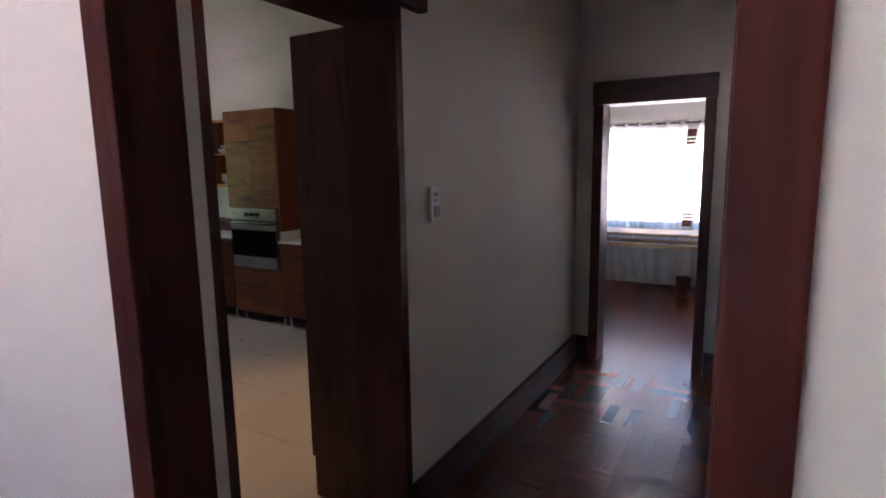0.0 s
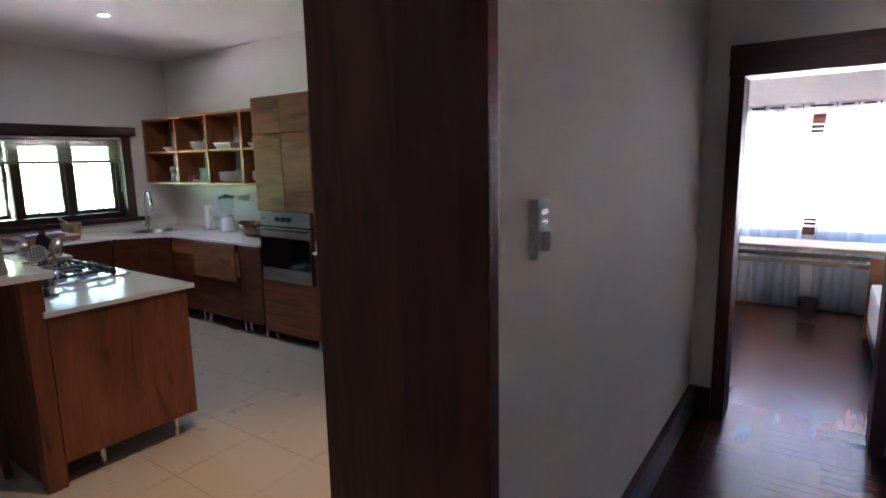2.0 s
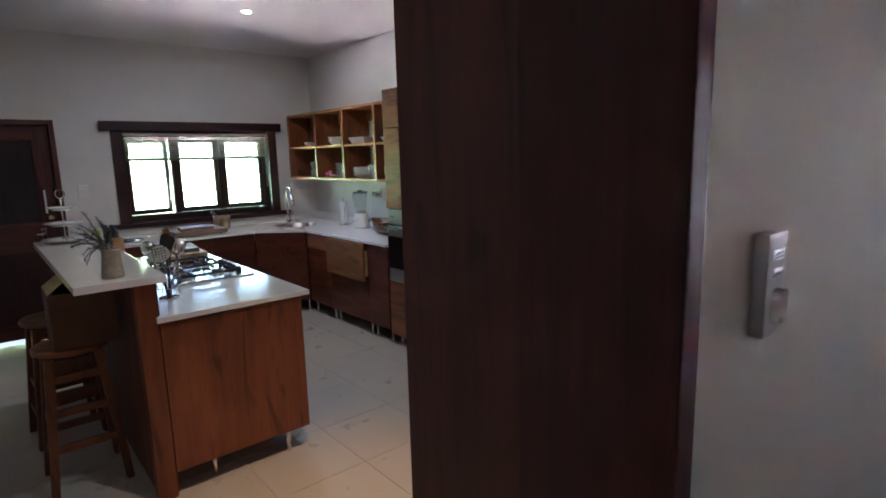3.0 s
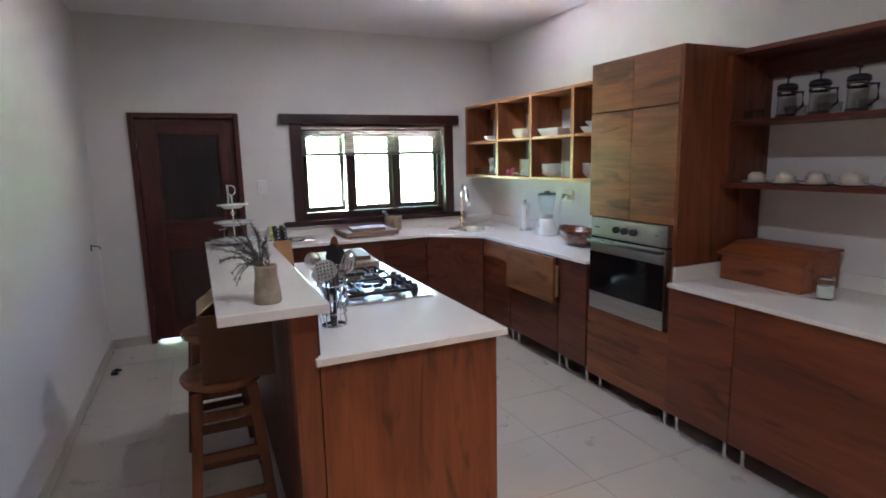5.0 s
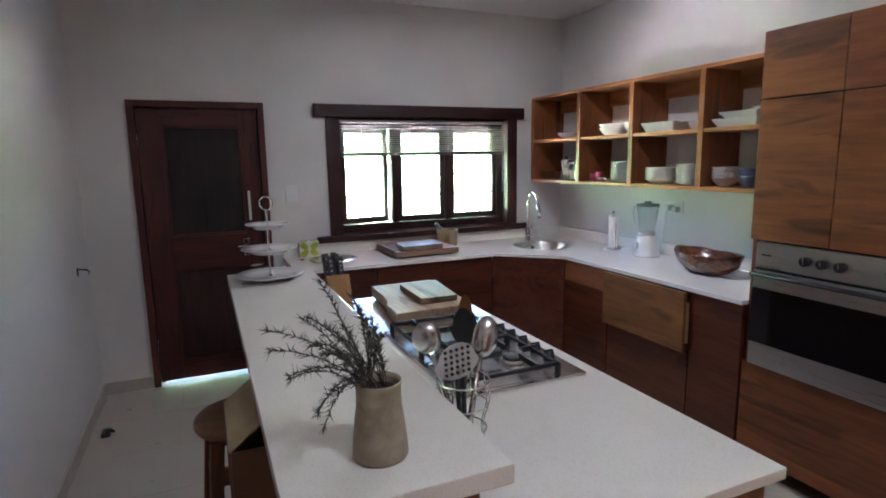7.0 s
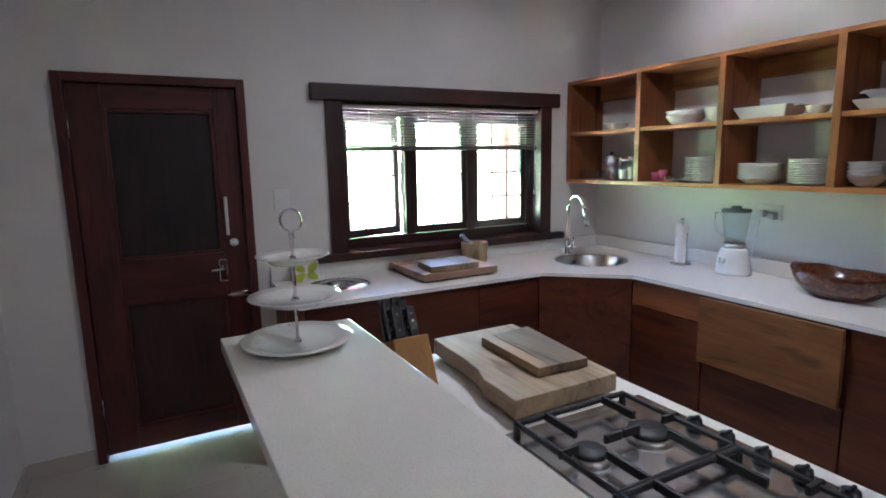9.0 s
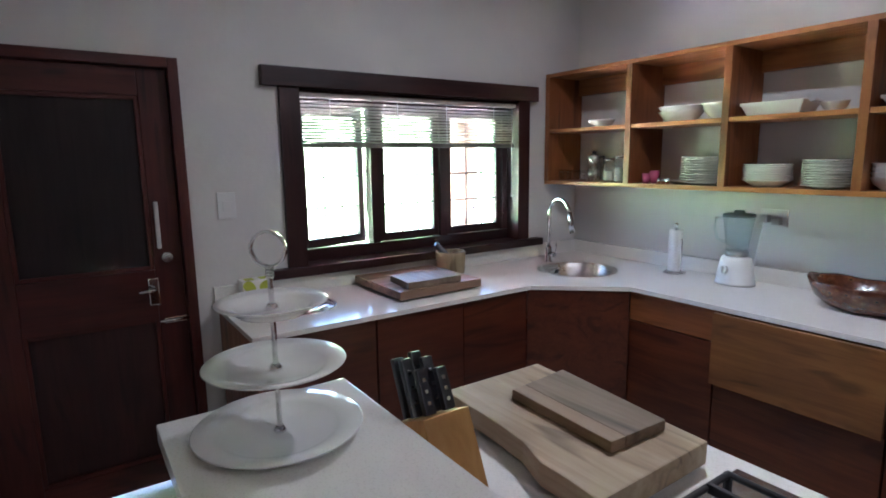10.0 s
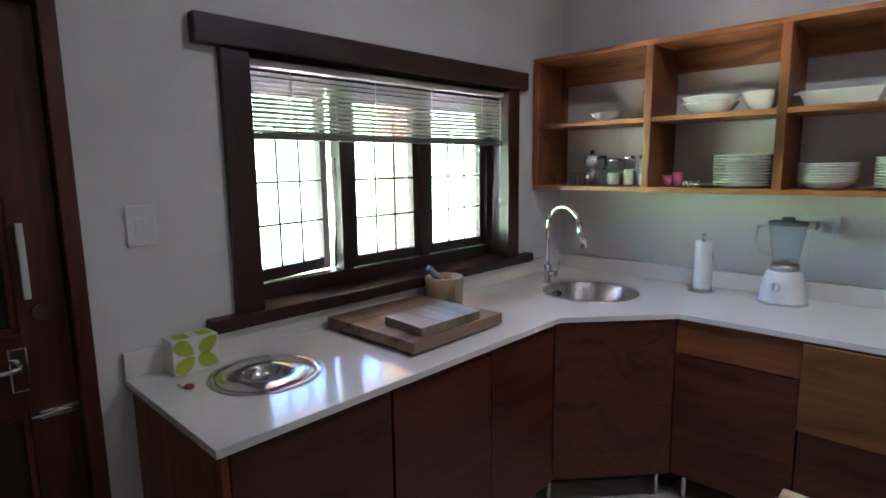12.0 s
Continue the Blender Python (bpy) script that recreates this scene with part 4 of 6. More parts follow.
part("tilt_wand", tube(bmesh.new(), [(-7.41, 5.13, 1.93), (-7.405, 5.11, 1.60), (-7.40, 5.07, 1.16)], 0.004, 6), GLASS, bl)
part("pull_cord", rod((-7.412, 5.155, 1.93), (-7.412, 5.155, 1.36), 0.0016, 5), WHITE_PLASTIC, bl)
part("cord_weight", lathe(bmesh.new(), [(0, 0), (0.006, 0), (0.004, 0.03), (0, 0.03)], -7.412, 5.155, 1.335, 8), WHITE_PLASTIC, bl)

sw = thing("light_switch", -7.39, 3.268, 1.32, "white double light switch on the window wall", "switch")
pl = part("plate", slab(-7.40, -7.389, 3.225, 3.312, 1.32, 1.45, 0.003), WHITE_PLASTIC, sw)
part("rocker", slab(-7.389, -7.385, 3.25, 3.287, 1.36, 1.41, 0.0015), WHITE_PLASTIC, pl)
sw = thing("wall_handset", -1.28, 3.335, 1.37, "white plastic wall handset with small buttons in the corridor", "handset")
hs = part("case", slab(-1.29, -1.268, 3.297, 3.372, 1.368, 1.525, 0.006), WHITE_PLASTIC, sw)
part("button", slab(-1.268, -1.2655, 3.315, 3.354, 1.485, 1.50, 0.001), STEEL_Y, hs)
part("button", slab(-1.268, -1.2655, 3.315, 3.354, 1.46, 1.472, 0.001), STEEL_Y, hs)
part("dial", slab(-1.268, -1.2645, 3.318, 3.352, 1.39, 1.44, 0.012), CERAMIC, hs)
sk = thing("wall_socket", -5.975, 5.77, 1.21, "white wall socket with plugs and a cord", "socket")
part("plate", slab(-6.045, -5.905, 5.768, 5.78, 1.215, 1.305, 0.003), WHITE_PLASTIC, sk)
part("plug", slab(-6.03, -5.985, 5.715, 5.768, 1.235, 1.275, 0.008), WHITE_STEEL, sk)
part("plug", slab(-5.965, -5.925, 5.722, 5.768, 1.225, 1.265, 0.008), STEEL_X, sk)
part("cord", tube(bmesh.new(), [(-6.0, 5.72, 1.235), (-6.0, 5.70, 1.18), (-6.02, 5.70, 1.05), (-6.03, 5.69, 0.93), (-6.04, 5.68, 0.905)], 0.003, 6), WHITE_PLASTIC, sk)


def downlight(x, y, lit):
    d = thing("downlight", x, y, CEIL, "round recessed ceiling downlight, " + ("switched on" if lit else "switched off"), "lamp", "ceiling downlights")
    part("rim", lathe(bmesh.new(), [(0.032, -0.004), (0.045, -0.006), (0.05, 0.0), (0.032, 0.0)], x, y, CEIL, 28), WHITE_STEEL, d)
    part("bulb", lathe(bmesh.new(), [(0, -0.003), (0.032, -0.003), (0.032, 0.0)], x, y, CEIL, 24), LAMP_ON if lit else SHADE, d)


downlight(-5.70, 4.37, True)
downlight(-4.27, 4.40, False)
downlight(-2.72, 3.45, True)
hk = thing("wall_hook", -7.0, 1.885, 0.95, "small dark door hook on the white wall", "hook")
part("plate", slab(-7.015, -6.985, 1.88, 1.886, 0.95, 1.0, 0.002), BLACK_PLASTIC, hk)
part("hook", tube(bmesh.new(), [(-7.0, 1.886, 0.99), (-7.0, 1.93, 0.985), (-7.0, 1.945, 0.97), (-7.0, 1.94, 0.955)], 0.005, 8), BLACK_PLASTIC, hk)
dsx = thing("door_stop", -6.72, 1.985, 0, "dark metal door stop on the tiled floor", "door stop")
part("base", slab(-6.76, -6.67, 1.955, 2.005, 0, 0.022, 0.005), BLACK_PLASTIC, dsx)
part("catch", tube(bmesh.new(), [(-6.70, 1.98, 0.02), (-6.68, 2.0, 0.045), (-6.65, 2.03, 0.04)], 0.009, 8), BLACK_PLASTIC, dsx)

# ---- sink corner ----
ZC = 0.898
sx, sy, sr = SINK
sink = thing("sink", sx, sy, ZC, "round stainless steel sink set into the white worktop", "sink")
part("bowl", lathe(bmesh.new(), [(sr + 0.012, 0.001), (sr + 0.010, 0.004), (sr - 0.012, 0.003), (sr - 0.02, -0.005), (sr - 0.028, -0.10), (sr - 0.06, -0.145), (0.05, -0.155), (0.045, -0.158), (0, -0.158)], sx, sy, ZC, 48), STEEL_Y, sink)
part("drain", lathe(bmesh.new(), [(0, -0.152), (0.04, -0.153), (0.042, -0.157)], sx, sy, ZC, 24), CHROME, sink)
part("overflow", rod((sx - 0.205, sy + 0.03, ZC - 0.05), (sx - 0.196, sy + 0.03, ZC - 0.05), 0.014, 14), BLACK_PLASTIC, sink)
tap = thing("kitchen_tap", -7.165, 5.275, ZC, "tall chrome gooseneck kitchen tap beside the sink", "tap")
part("base", lathe(bmesh.new(), [(0, 0), (0.027, 0), (0.027, 0.006), (0.021, 0.012), (0.021, 0.10), (0.016, 0.108), (0, 0.108)], -7.165, 5.275, ZC, 24), CHROME, tap)
pts = [(-7.165, 5.275, ZC + 0.10), (-7.165, 5.275, ZC + 0.32)]
for k in range(1, 10):
    a = math.pi * k / 10
    pts.append((-7.165 + 0.11 * (1 - math.cos(a)), 5.275 - 0.02 * (1 - math.cos(a)), ZC + 0.32 + 0.115 * math.sin(a)))
part("spout", tube(bmesh.new(), pts, 0.012, 12), CHROME, tap)
e = pts[-1]
part("spray_head", tube(bmesh.new(), [e, (e[0] + 0.012, e[1], e[2] - 0.05), (e[0] + 0.03, e[1], e[2] - 0.13)], 0.015, 12, taper=0.019), CHROME, tap)
lv = part("valve", rod((-7.165, 5.275, ZC + 0.06), (-7.10, 5.262, ZC + 0.06), 0.016, 14), CHROME, tap)
part("lever", tube(bmesh.new(), [(-7.102, 5.262, ZC + 0.065), (-7.085, 5.26, ZC + 0.10), (-7.08, 5.258, ZC + 0.14)], 0.005, 8), CHROME, lv)

bx, by, br = BIN
lid = thing("counter_bin", bx, by, ZC, "round steel waste bin lid set into the worktop", "bin")
part("rim", lathe(bmesh.new(), [(br + 0.014, 0.001), (br + 0.012, 0.004), (br - 0.01, 0.003), (br - 0.012, -0.05), (0, -0.05)], bx, by, ZC, 44), STEEL_LID, lid)
part("lid", lathe(bmesh.new(), [(br - 0.012, 0.002), (br - 0.016, 0.005), (0.074, 0.007), (0.070, 0.005), (0.066, -0.002), (0.060, -0.030), (0, -0.032)], bx, by, ZC, 44), STEEL_LID, lid)
part("knob", lathe(bmesh.new(), [(0, -0.032), (0.008, -0.032), (0.006, -0.012), (0.015, -0.006), (0.013, 0.0), (0, 0.001)], bx, by, ZC, 20), CHROME, lid)

tb = thing("tissue_box", -7.33, 3.365, ZC, "white tissue box with yellow-green leaf print", "box", turn=-8)
part("carton", slab(-7.375, -7.285, 3.29, 3.44, ZC, ZC + 0.115, 0.003), PAPER, tb)
for u, w, a in ((0.038, 0.030, 35), (0.112, 0.032, -30), (0.036, 0.085, -40), (0.115, 0.086, 40)):
    bm = bmesh.new()
    ring = [bm.verts.new((0, 0.036 * math.cos(t), 0.024 * math.sin(t) * (1 - 0.3 * math.cos(t)))) for t in (2 * math.pi * k / 14 for k in range(14))]
    back = [bm.verts.new((-0.0012, v.co.y, v.co.z)) for v in ring]
    bm.faces.new(ring)
    bm.faces.new(back[::-1])
    for k in range(14):
        bm.faces.new((ring[k - 1], back[k - 1], back[k], ring[k]))
    bmesh.ops.recalc_face_normals(bm, faces=list(bm.faces))
    bm.transform(Matrix.Translation((-7.2828, 3.29 + u, ZC + w)) @ Matrix.Rotation(radians(a), 4, "X"))
    part("print", bm, GREEN_PRINT, tb)
for y in (3.31, 3.385):
    part("print", slab(-7.36, -7.30, y, y + 0.045, ZC + 0.1155, ZC + 0.1163), GREEN_PRINT, tb)
ky = thing("key", -7.17, 3.285, ZC, "small key with a red plastic fob", "key")
part("blade", slab(-7.215, -7.175, 3.268, 3.276, ZC, ZC + 0.003, 0.0008), CHROME, ky)
part("fob", lathe(bmesh.new(), [(0, 0), (0.014, 0), (0.016, 0.004), (0.012, 0.009), (0, 0.01)], -7.165, 3.288, ZC, 16), RED_PLASTIC, ky)


def board(name, label, corners, z0, z1, mat, feet=0.0):
    """A thick board over four corners."""
    cx, cy = sum(c[0] for c in corners) / 4, sum(c[1] for c in corners) / 4
    b = thing(name, cx, cy, z0, label, "cutting board")
    part("board", prism(corners, z0 + feet, z1, 0.004), mat, b)
    if feet:
        for x, y in corners:
            part("foot", cyl(cx + (x - cx) * 0.8, cy + (y - cy) * 0.8, z0, z0 + feet + 0.001, 0.012, 10), BLACK_PLASTIC, b)
    return b


board("cutting_board", "large brown wooden cutting board on the worktop", [(-7.352, 3.925), (-6.835, 3.925), (-6.845, 4.44), (-7.35, 4.435)], ZC, ZC + 0.055, BOARD_Y, 0.012)
board("cutting_board", "small dark-edged cutting board lying on a larger one", [(-7.08, 4.005), (-6.855, 3.985), (-6.855, 4.31), (-7.09, 4.345)], ZC + 0.056, ZC + 0.09, WALNUT_X)

mo = thing("mortar", -7.255, 4.525, ZC, "pale wooden mortar with a grey stone pestle", "mortar")
part("cup", lathe(bmesh.new(), [(0, 0), (0.080, 0), (0.086, 0.02), (0.088, 0.07), (0.093, 0.138), (0.090, 0.144), (0.072, 0.143), (0.064, 0.07), (0.04, 0.035), (0, 0.03)], -7.255, 4.525, ZC, 28), OAK_Z, mo)
part("pestle", tube(bmesh.new(), [(-7.24, 4.55, ZC + 0.045), (-7.245, 4.495, ZC + 0.12), (-7.255, 4.43, ZC + 0.19), (-7.257, 4.418, ZC + 0.20)], 0.018, 12, taper=0.014), plain("grey_stone", (0.25, 0.25, 0.26), 0.5), mo)
tw = thing("paper_towel_holder", -6.45, 5.62, ZC, "thin white paper towel roll on a steel stand", "paper towel")
part("base", lathe(bmesh.new(), [(0, 0), (0.064, 0), (0.066, 0.006), (0.060, 0.012), (0, 0.014)], -6.45, 5.62, ZC, 32), STEEL_Y, tw)
part("roll", lathe(bmesh.new(), [(0.016, 0.015), (0.037, 0.015), (0.039, 0.02), (0.039, 0.258), (0.037, 0.262), (0.016, 0.262)], -6.45, 5.62, ZC, 32), PAPER, tw)
part("pole", lathe(bmesh.new(), [(0, 0.014), (0.009, 0.014), (0.009, 0.285), (0.012, 0.288), (0.012, 0.302), (0, 0.304)], -6.45, 5.62, ZC, 14), CHROME, tw)
part("side_arm", tube(bmesh.new(), [(-6.395, 5.60, ZC + 0.010), (-6.395, 5.60, ZC + 0.20), (-6.40, 5.602, ZC + 0.212)], 0.0035, 8), CHROME, tw)

bd = thing("blender", -6.08, 5.615, ZC, "white blender with a blue-tinted glass jug", "blender")
part("base", lathe(bmesh.new(), [(0, 0), (0.10, 0), (0.104, 0.008), (0.10, 0.02), (0.088, 0.10), (0.078, 0.145), (0.065, 0.155), (0, 0.155)], -6.08, 5.615, ZC, 32, (1.0, 0.85)), WHITE_PLASTIC, bd)
part("foot_band", lathe(bmesh.new(), [(0, 0.0), (0.1055, 0.0), (0.1055, 0.007), (0, 0.008)], -6.08, 5.615, ZC + 0.0005, 32, (1.0, 0.85)), STEEL_X, bd)
k = part("dial", rod((-6.095, 5.537, ZC + 0.085), (-6.10, 5.518, ZC + 0.088), 0.021, 18), WHITE_PLASTIC, bd)
part("pointer", slab(-6.104, -6.094, 5.512, 5.52, ZC + 0.07, ZC + 0.105, 0.002), STEEL_X, k)
part("collar", lathe(bmesh.new(), [(0, 0.155), (0.055, 0.155), (0.06, 0.165), (0.058, 0.185), (0, 0.187)], -6.08, 5.615, ZC, 28), STEEL_X, bd)
part("jug", lathe(bmesh.new(), [(0.0, 0.187), (0.053, 0.188), (0.058, 0.22), (0.078, 0.365), (0.080, 0.37), (0.076, 0.37), (0.055, 0.22), (0.0, 0.192)], -6.08, 5.615, ZC, 32), TINT, bd)
part("jug_lid", lathe(bmesh.new(), [(0, 0.405), (0.026, 0.405), (0.028, 0.39), (0.078, 0.386), (0.082, 0.372), (0.07, 0.368), (0, 0.368)], -6.08, 5.615, ZC, 32), plain("jug_lid_plastic", (0.16, 0.20, 0.19), 0.35), bd)
part("jug_handle", tube(bmesh.new(), [(-6.155, 5.605, ZC + 0.36), (-6.20, 5.60, ZC + 0.355), (-6.205, 5.60, ZC + 0.30), (-6.185, 5.60, ZC + 0.24), (-6.142, 5.605, ZC + 0.225)], 0.009, 8), TINT, bd)

bw_ = thing("wooden_bowl", -5.44, 5.50, ZC, "large polished dark burl wood bowl", "bowl")
bm = lathe(bmesh.new(), [(0, 0), (0.09, 0), (0.15, 0.015), (0.205, 0.06), (0.235, 0.115), (0.228, 0.125), (0.21, 0.118), (0.18, 0.07), (0.12, 0.035), (0, 0.025)], -5.44, 5.50, ZC, 44, (1.0, 0.62))
for v in bm.verts:
    d = v.co.z - ZC
    v.co.z += 0.10 * d * noise.noise((v.co.x * 9, v.co.y * 9, 0))
    if d > 0.08:
        v.co.z += 0.02 * ((v.co.x + 5.44) / 0.23) ** 2
part("bowl", bm, BOWL, bw_)


# ---- crockery on the wall shelf ----
def plates(label, x, y, z, r, n, step=0.0105, mat=None, group="stacked plates", depth=0.018):
    """A stack: each plate is a part."""
    s = thing("plate_stack", x, y, z, label, "plates", group)
    prof = [(0, 0.0), (r * 0.55, 0.0), (r * 0.6, 0.004), (r * 0.97, depth - 0.003), (r, depth), (r * 0.96, depth + 0.001), (r * 0.6, 0.009), (0, 0.006)]
    me = None
    for i in range(n):
        dx, dy = random.uniform(-0.002, 0.002), random.uniform(-0.002, 0.002)
        if me is None:
            p0 = part("plate", lathe(bmesh.new(), prof, x, y, z, 32), mat or CERAMIC, s)
            me = p0.data
        else:
            ob = new("plate", me)
            ob.parent = s
            ob.location = (dx, dy, i * step)
            BASES[ob] = BASES[s]
    return s


def bowl(name, label, x, y, z, r, h, mat, base=0.5, stretch=(1, 1), count=1, step=0.02):
    b = thing(name, x, y, z, label, "bowl", "shelf crockery")
    prof = [(0, 0), (r * base, 0), (r * base, 0.005), (r * 0.8, h * 0.45), (r * 0.98, h * 0.95), (r, h), (r * 0.96, h), (r * 0.76, h * 0.47), (r * base * 0.9, 0.012), (0, 0.010)]
    for i in range(count):
        part("bowl", lathe(bmesh.new(), prof, x, y, z + i * step, 32, stretch), mat, b)
    return b


def glass_cup(x, y, z, r, h, label="small clear drinking glass", mat=None, group="small glasses"):
    g = thing("drinking_glass", x, y, z, label, "glass", group)
    part("glass", lathe(bmesh.new(), [(0, 0), (r * 0.8, 0), (r, h), (r * 0.94, h), (r * 0.74, 0.012), (0, 0.012)], x, y, z, 20), mat or CUP_GLASS, g)
    return g


Z1, Z2, YS = 1.436, 1.79, 5.60
g0 = glass_cup(-7.29, 5.52, Z1, 0.023, 0.075)
for i, dx in enumerate((0.062, 0.124, 0.186, 0.248)):
    copy_thing(g0, pose(-7.29 + dx, 5.525 + 0.006 * (i % 2), Z1))
mk = thing("moka_pot", -7.10, 5.63, Z1, "aluminium moka coffee pot with a black handle", "coffee pot")
part("boiler", lathe(bmesh.new(), [(0, 0), (0.05, 0), (0.044, 0.07), (0.036, 0.085), (0, 0.085)], -7.10, 5.63, Z1, 8), STEEL_Y, mk)
part("top_pot", lathe(bmesh.new(), [(0, 0.085), (0.036, 0.085), (0.05, 0.165), (0.045, 0.17), (0.012, 0.182), (0, 0.182)], -7.10, 5.63, Z1, 8), STEEL_Y, mk)
part("knob", lathe(bmesh.new(), [(0, 0.18), (0.012, 0.182), (0.014, 0.20), (0, 0.205)], -7.10, 5.63, Z1, 12), BLACK_PLASTIC, mk)
part("handle", tube(bmesh.new(), [(-7.052, 5.63, Z1 + 0.16), (-7.015, 5.625, Z1 + 0.165), (-7.008, 5.625, Z1 + 0.12), (-7.02, 5.625, Z1 + 0.09)], 0.008, 8), BLACK_PLASTIC, mk)


def jar(x, y, z, r, h, label, fill=None):
    j = thing("glass_jar", x, y, z, label, "jar", "jars on the shelf")
    part("glass", lathe(bmesh.new(), [(0, 0), (r, 0), (r, h * 0.86), (r * 0.8, h * 0.9), (r * 0.76, h * 0.9), (r * 0.93, h * 0.85), (r * 0.93, 0.008), (0, 0.008)], x, y, z, 24), GLASS, j)
    part("lid", lathe(bmesh.new(), [(0, h * 0.9), (r * 0.9, h * 0.9), (r * 0.9, h), (0, h * 1.02)], x, y, z, 20), CHROME, j)
    if fill:
        part("contents", cyl(x, y, z + 0.01, z + h * fill[0], r * 0.9, 18), fill[1], j)
    return j


jar(-6.94, 5.60, Z1, 0.045, 0.15, "clear glass storage jar with steel lid", (0.45, CREAM))
jar(-6.835, 5.555, Z1, 0.032, 0.165, "tall clear glass jar half full", (0.55, CREAM))
jar(-6.755, 5.56, Z1, 0.032, 0.165, "tall clear glass jar with pale contents", (0.4, PAPER))
glass_cup(-6.62, 5.54, Z1, 0.026, 0.06, "small pink glass tumbler", PINK, "pink tumblers")
glass_cup(-6.575, 5.56, Z1, 0.028, 0.075, "small pink glass tumbler", PINK, "pink tumblers")
for x in (-6.525, -6.495, -6.465):
    glass_cup(x, 5.53, Z1, 0.012, 0.032, "tiny steel shot cup", CHROME, "steel cups")
plates("flat grey dish on the shelf", -6.43, 5.62, Z1, 0.09, 1, mat=STONEWARE)
plates("tall stack of white dinner plates", -6.275, 5.605, Z1, 0.142, 11, 0.0138)
plates("stack of deep white soup plates", -5.945, 5.60, Z1, 0.118, 8, 0.0112, None, "stacked plates", 0.036)
plates("stack of white side plates", -5.665, 5.60, Z1, 0.118, 11, 0.0118)
bowl("bowl", "stack of white cereal bowls", -5.42, 5.59, Z1, 0.085, 0.06, CERAMIC, 0.45, (1, 1), 4, 0.02)
bowl("bowl", "stack of blue stoneware bowls", -5.235, 5.57, Z1, 0.072, 0.07, BLUE, 0.55, (1, 1), 3, 0.022)
bowl("bowl", "white serving bowl on the shelf", -5.085, 5.56, Z1, 0.07, 0.085, CERAMIC, 0.5, (1, 1), 2, 0.02)
bowl("bowl", "white serving bowl on the shelf", -4.96, 5.57, Z1, 0.05, 0.085, CERAMIC, 0.5)
# upper row
bowl("bowl", "shallow white bowl on the shelf", -6.98, 5.55, Z2, 0.088, 0.046, CERAMIC, 0.5)
bt = thing("glass_bottle", -6.80, 5.64, Z2, "small clear glass oil bottle", "bottle")
part("bottle", lathe(bmesh.new(), [(0, 0), (0.032, 0), (0.034, 0.05), (0.02, 0.09), (0.009, 0.105), (0.009, 0.14), (0, 0.14)], -6.80, 5.64, Z2, 20), GLASS, bt)
part("stopper", cyl(-6.80, 5.64, Z2 + 0.14, Z2 + 0.165, 0.008, 10), CHROME, bt)
bowl("bowl", "two white oval serving dishes stacked", -6.45, 5.60, Z2, 0.135, 0.06, CERAMIC, 0.6, (1.0, 0.8), 2, 0.028)
bowl("bowl", "round white salad bowl", -6.22, 5.60, Z2, 0.09, 0.09, CERAMIC, 0.4)


def dish(x0, x1, y0, y1, z, h, label):
    d = thing("baking_dish", (x0 + x1) / 2, (y0 + y1) / 2, z, label, "dish", "white baking dishes")
    bm = bmesh.new()
    rings = []
    for o, zz in ((-0.03, 0), (0.0, h), (-0.008, h), (-0.036, 0.008)):
        rings.append([bm.verts.new(p) for p in ((x0 - o, y0 - o, z + zz), (x1 + o, y0 - o, z + zz), (x1 + o, y1 + o, z + zz), (x0 - o, y1 + o, z + zz))])
    for a, b in zip(rings, rings[1:]):
        for i in range(4):
            bm.faces.new((a[i], a[(i + 1) % 4], b[(i + 1) % 4], b[i]))
    bm.faces.new(rings[0][::-1]), bm.faces.new(rings[-1])
    bmesh.ops.recalc_face_normals(bm, faces=bm.faces)
    bmesh.ops.bevel(bm, geom=list(bm.edges), offset=0.003, segments=2, affect="EDGES")
    part("dish", bm, CERAMIC, d)
    for x, s in ((x0, -1), (x1, 1)):
        part("grip", slab(min(x, x + s * 0.025), max(x, x + s * 0.025), (y0 + y1) / 2 - 0.05, (y0 + y1) / 2 + 0.05, z + h - 0.01, z + h - 0.002, 0.002), CERAMIC, d)


dish(-6.06, -5.76, 5.49, 5.70, Z2, 0.065, "rectangular white baking dish")
bowl("bowl", "small white bowl on the shelf", -5.68, 5.62, Z2, 0.06, 0.05, CERAMIC, 0.5)
dish(-5.47, -5.16, 5.49, 5.72, Z2, 0.05, "wide rectangular white platter")
dish(-5.44, -5.18, 5.51, 5.70, Z2 + 0.05, 0.04, "rectangular white platter stacked on another")
bowl("bowl", "white oval dish on the shelf", -5.03, 5.60, Z2, 0.10, 0.05, CERAMIC, 0.6, (1, 0.8))

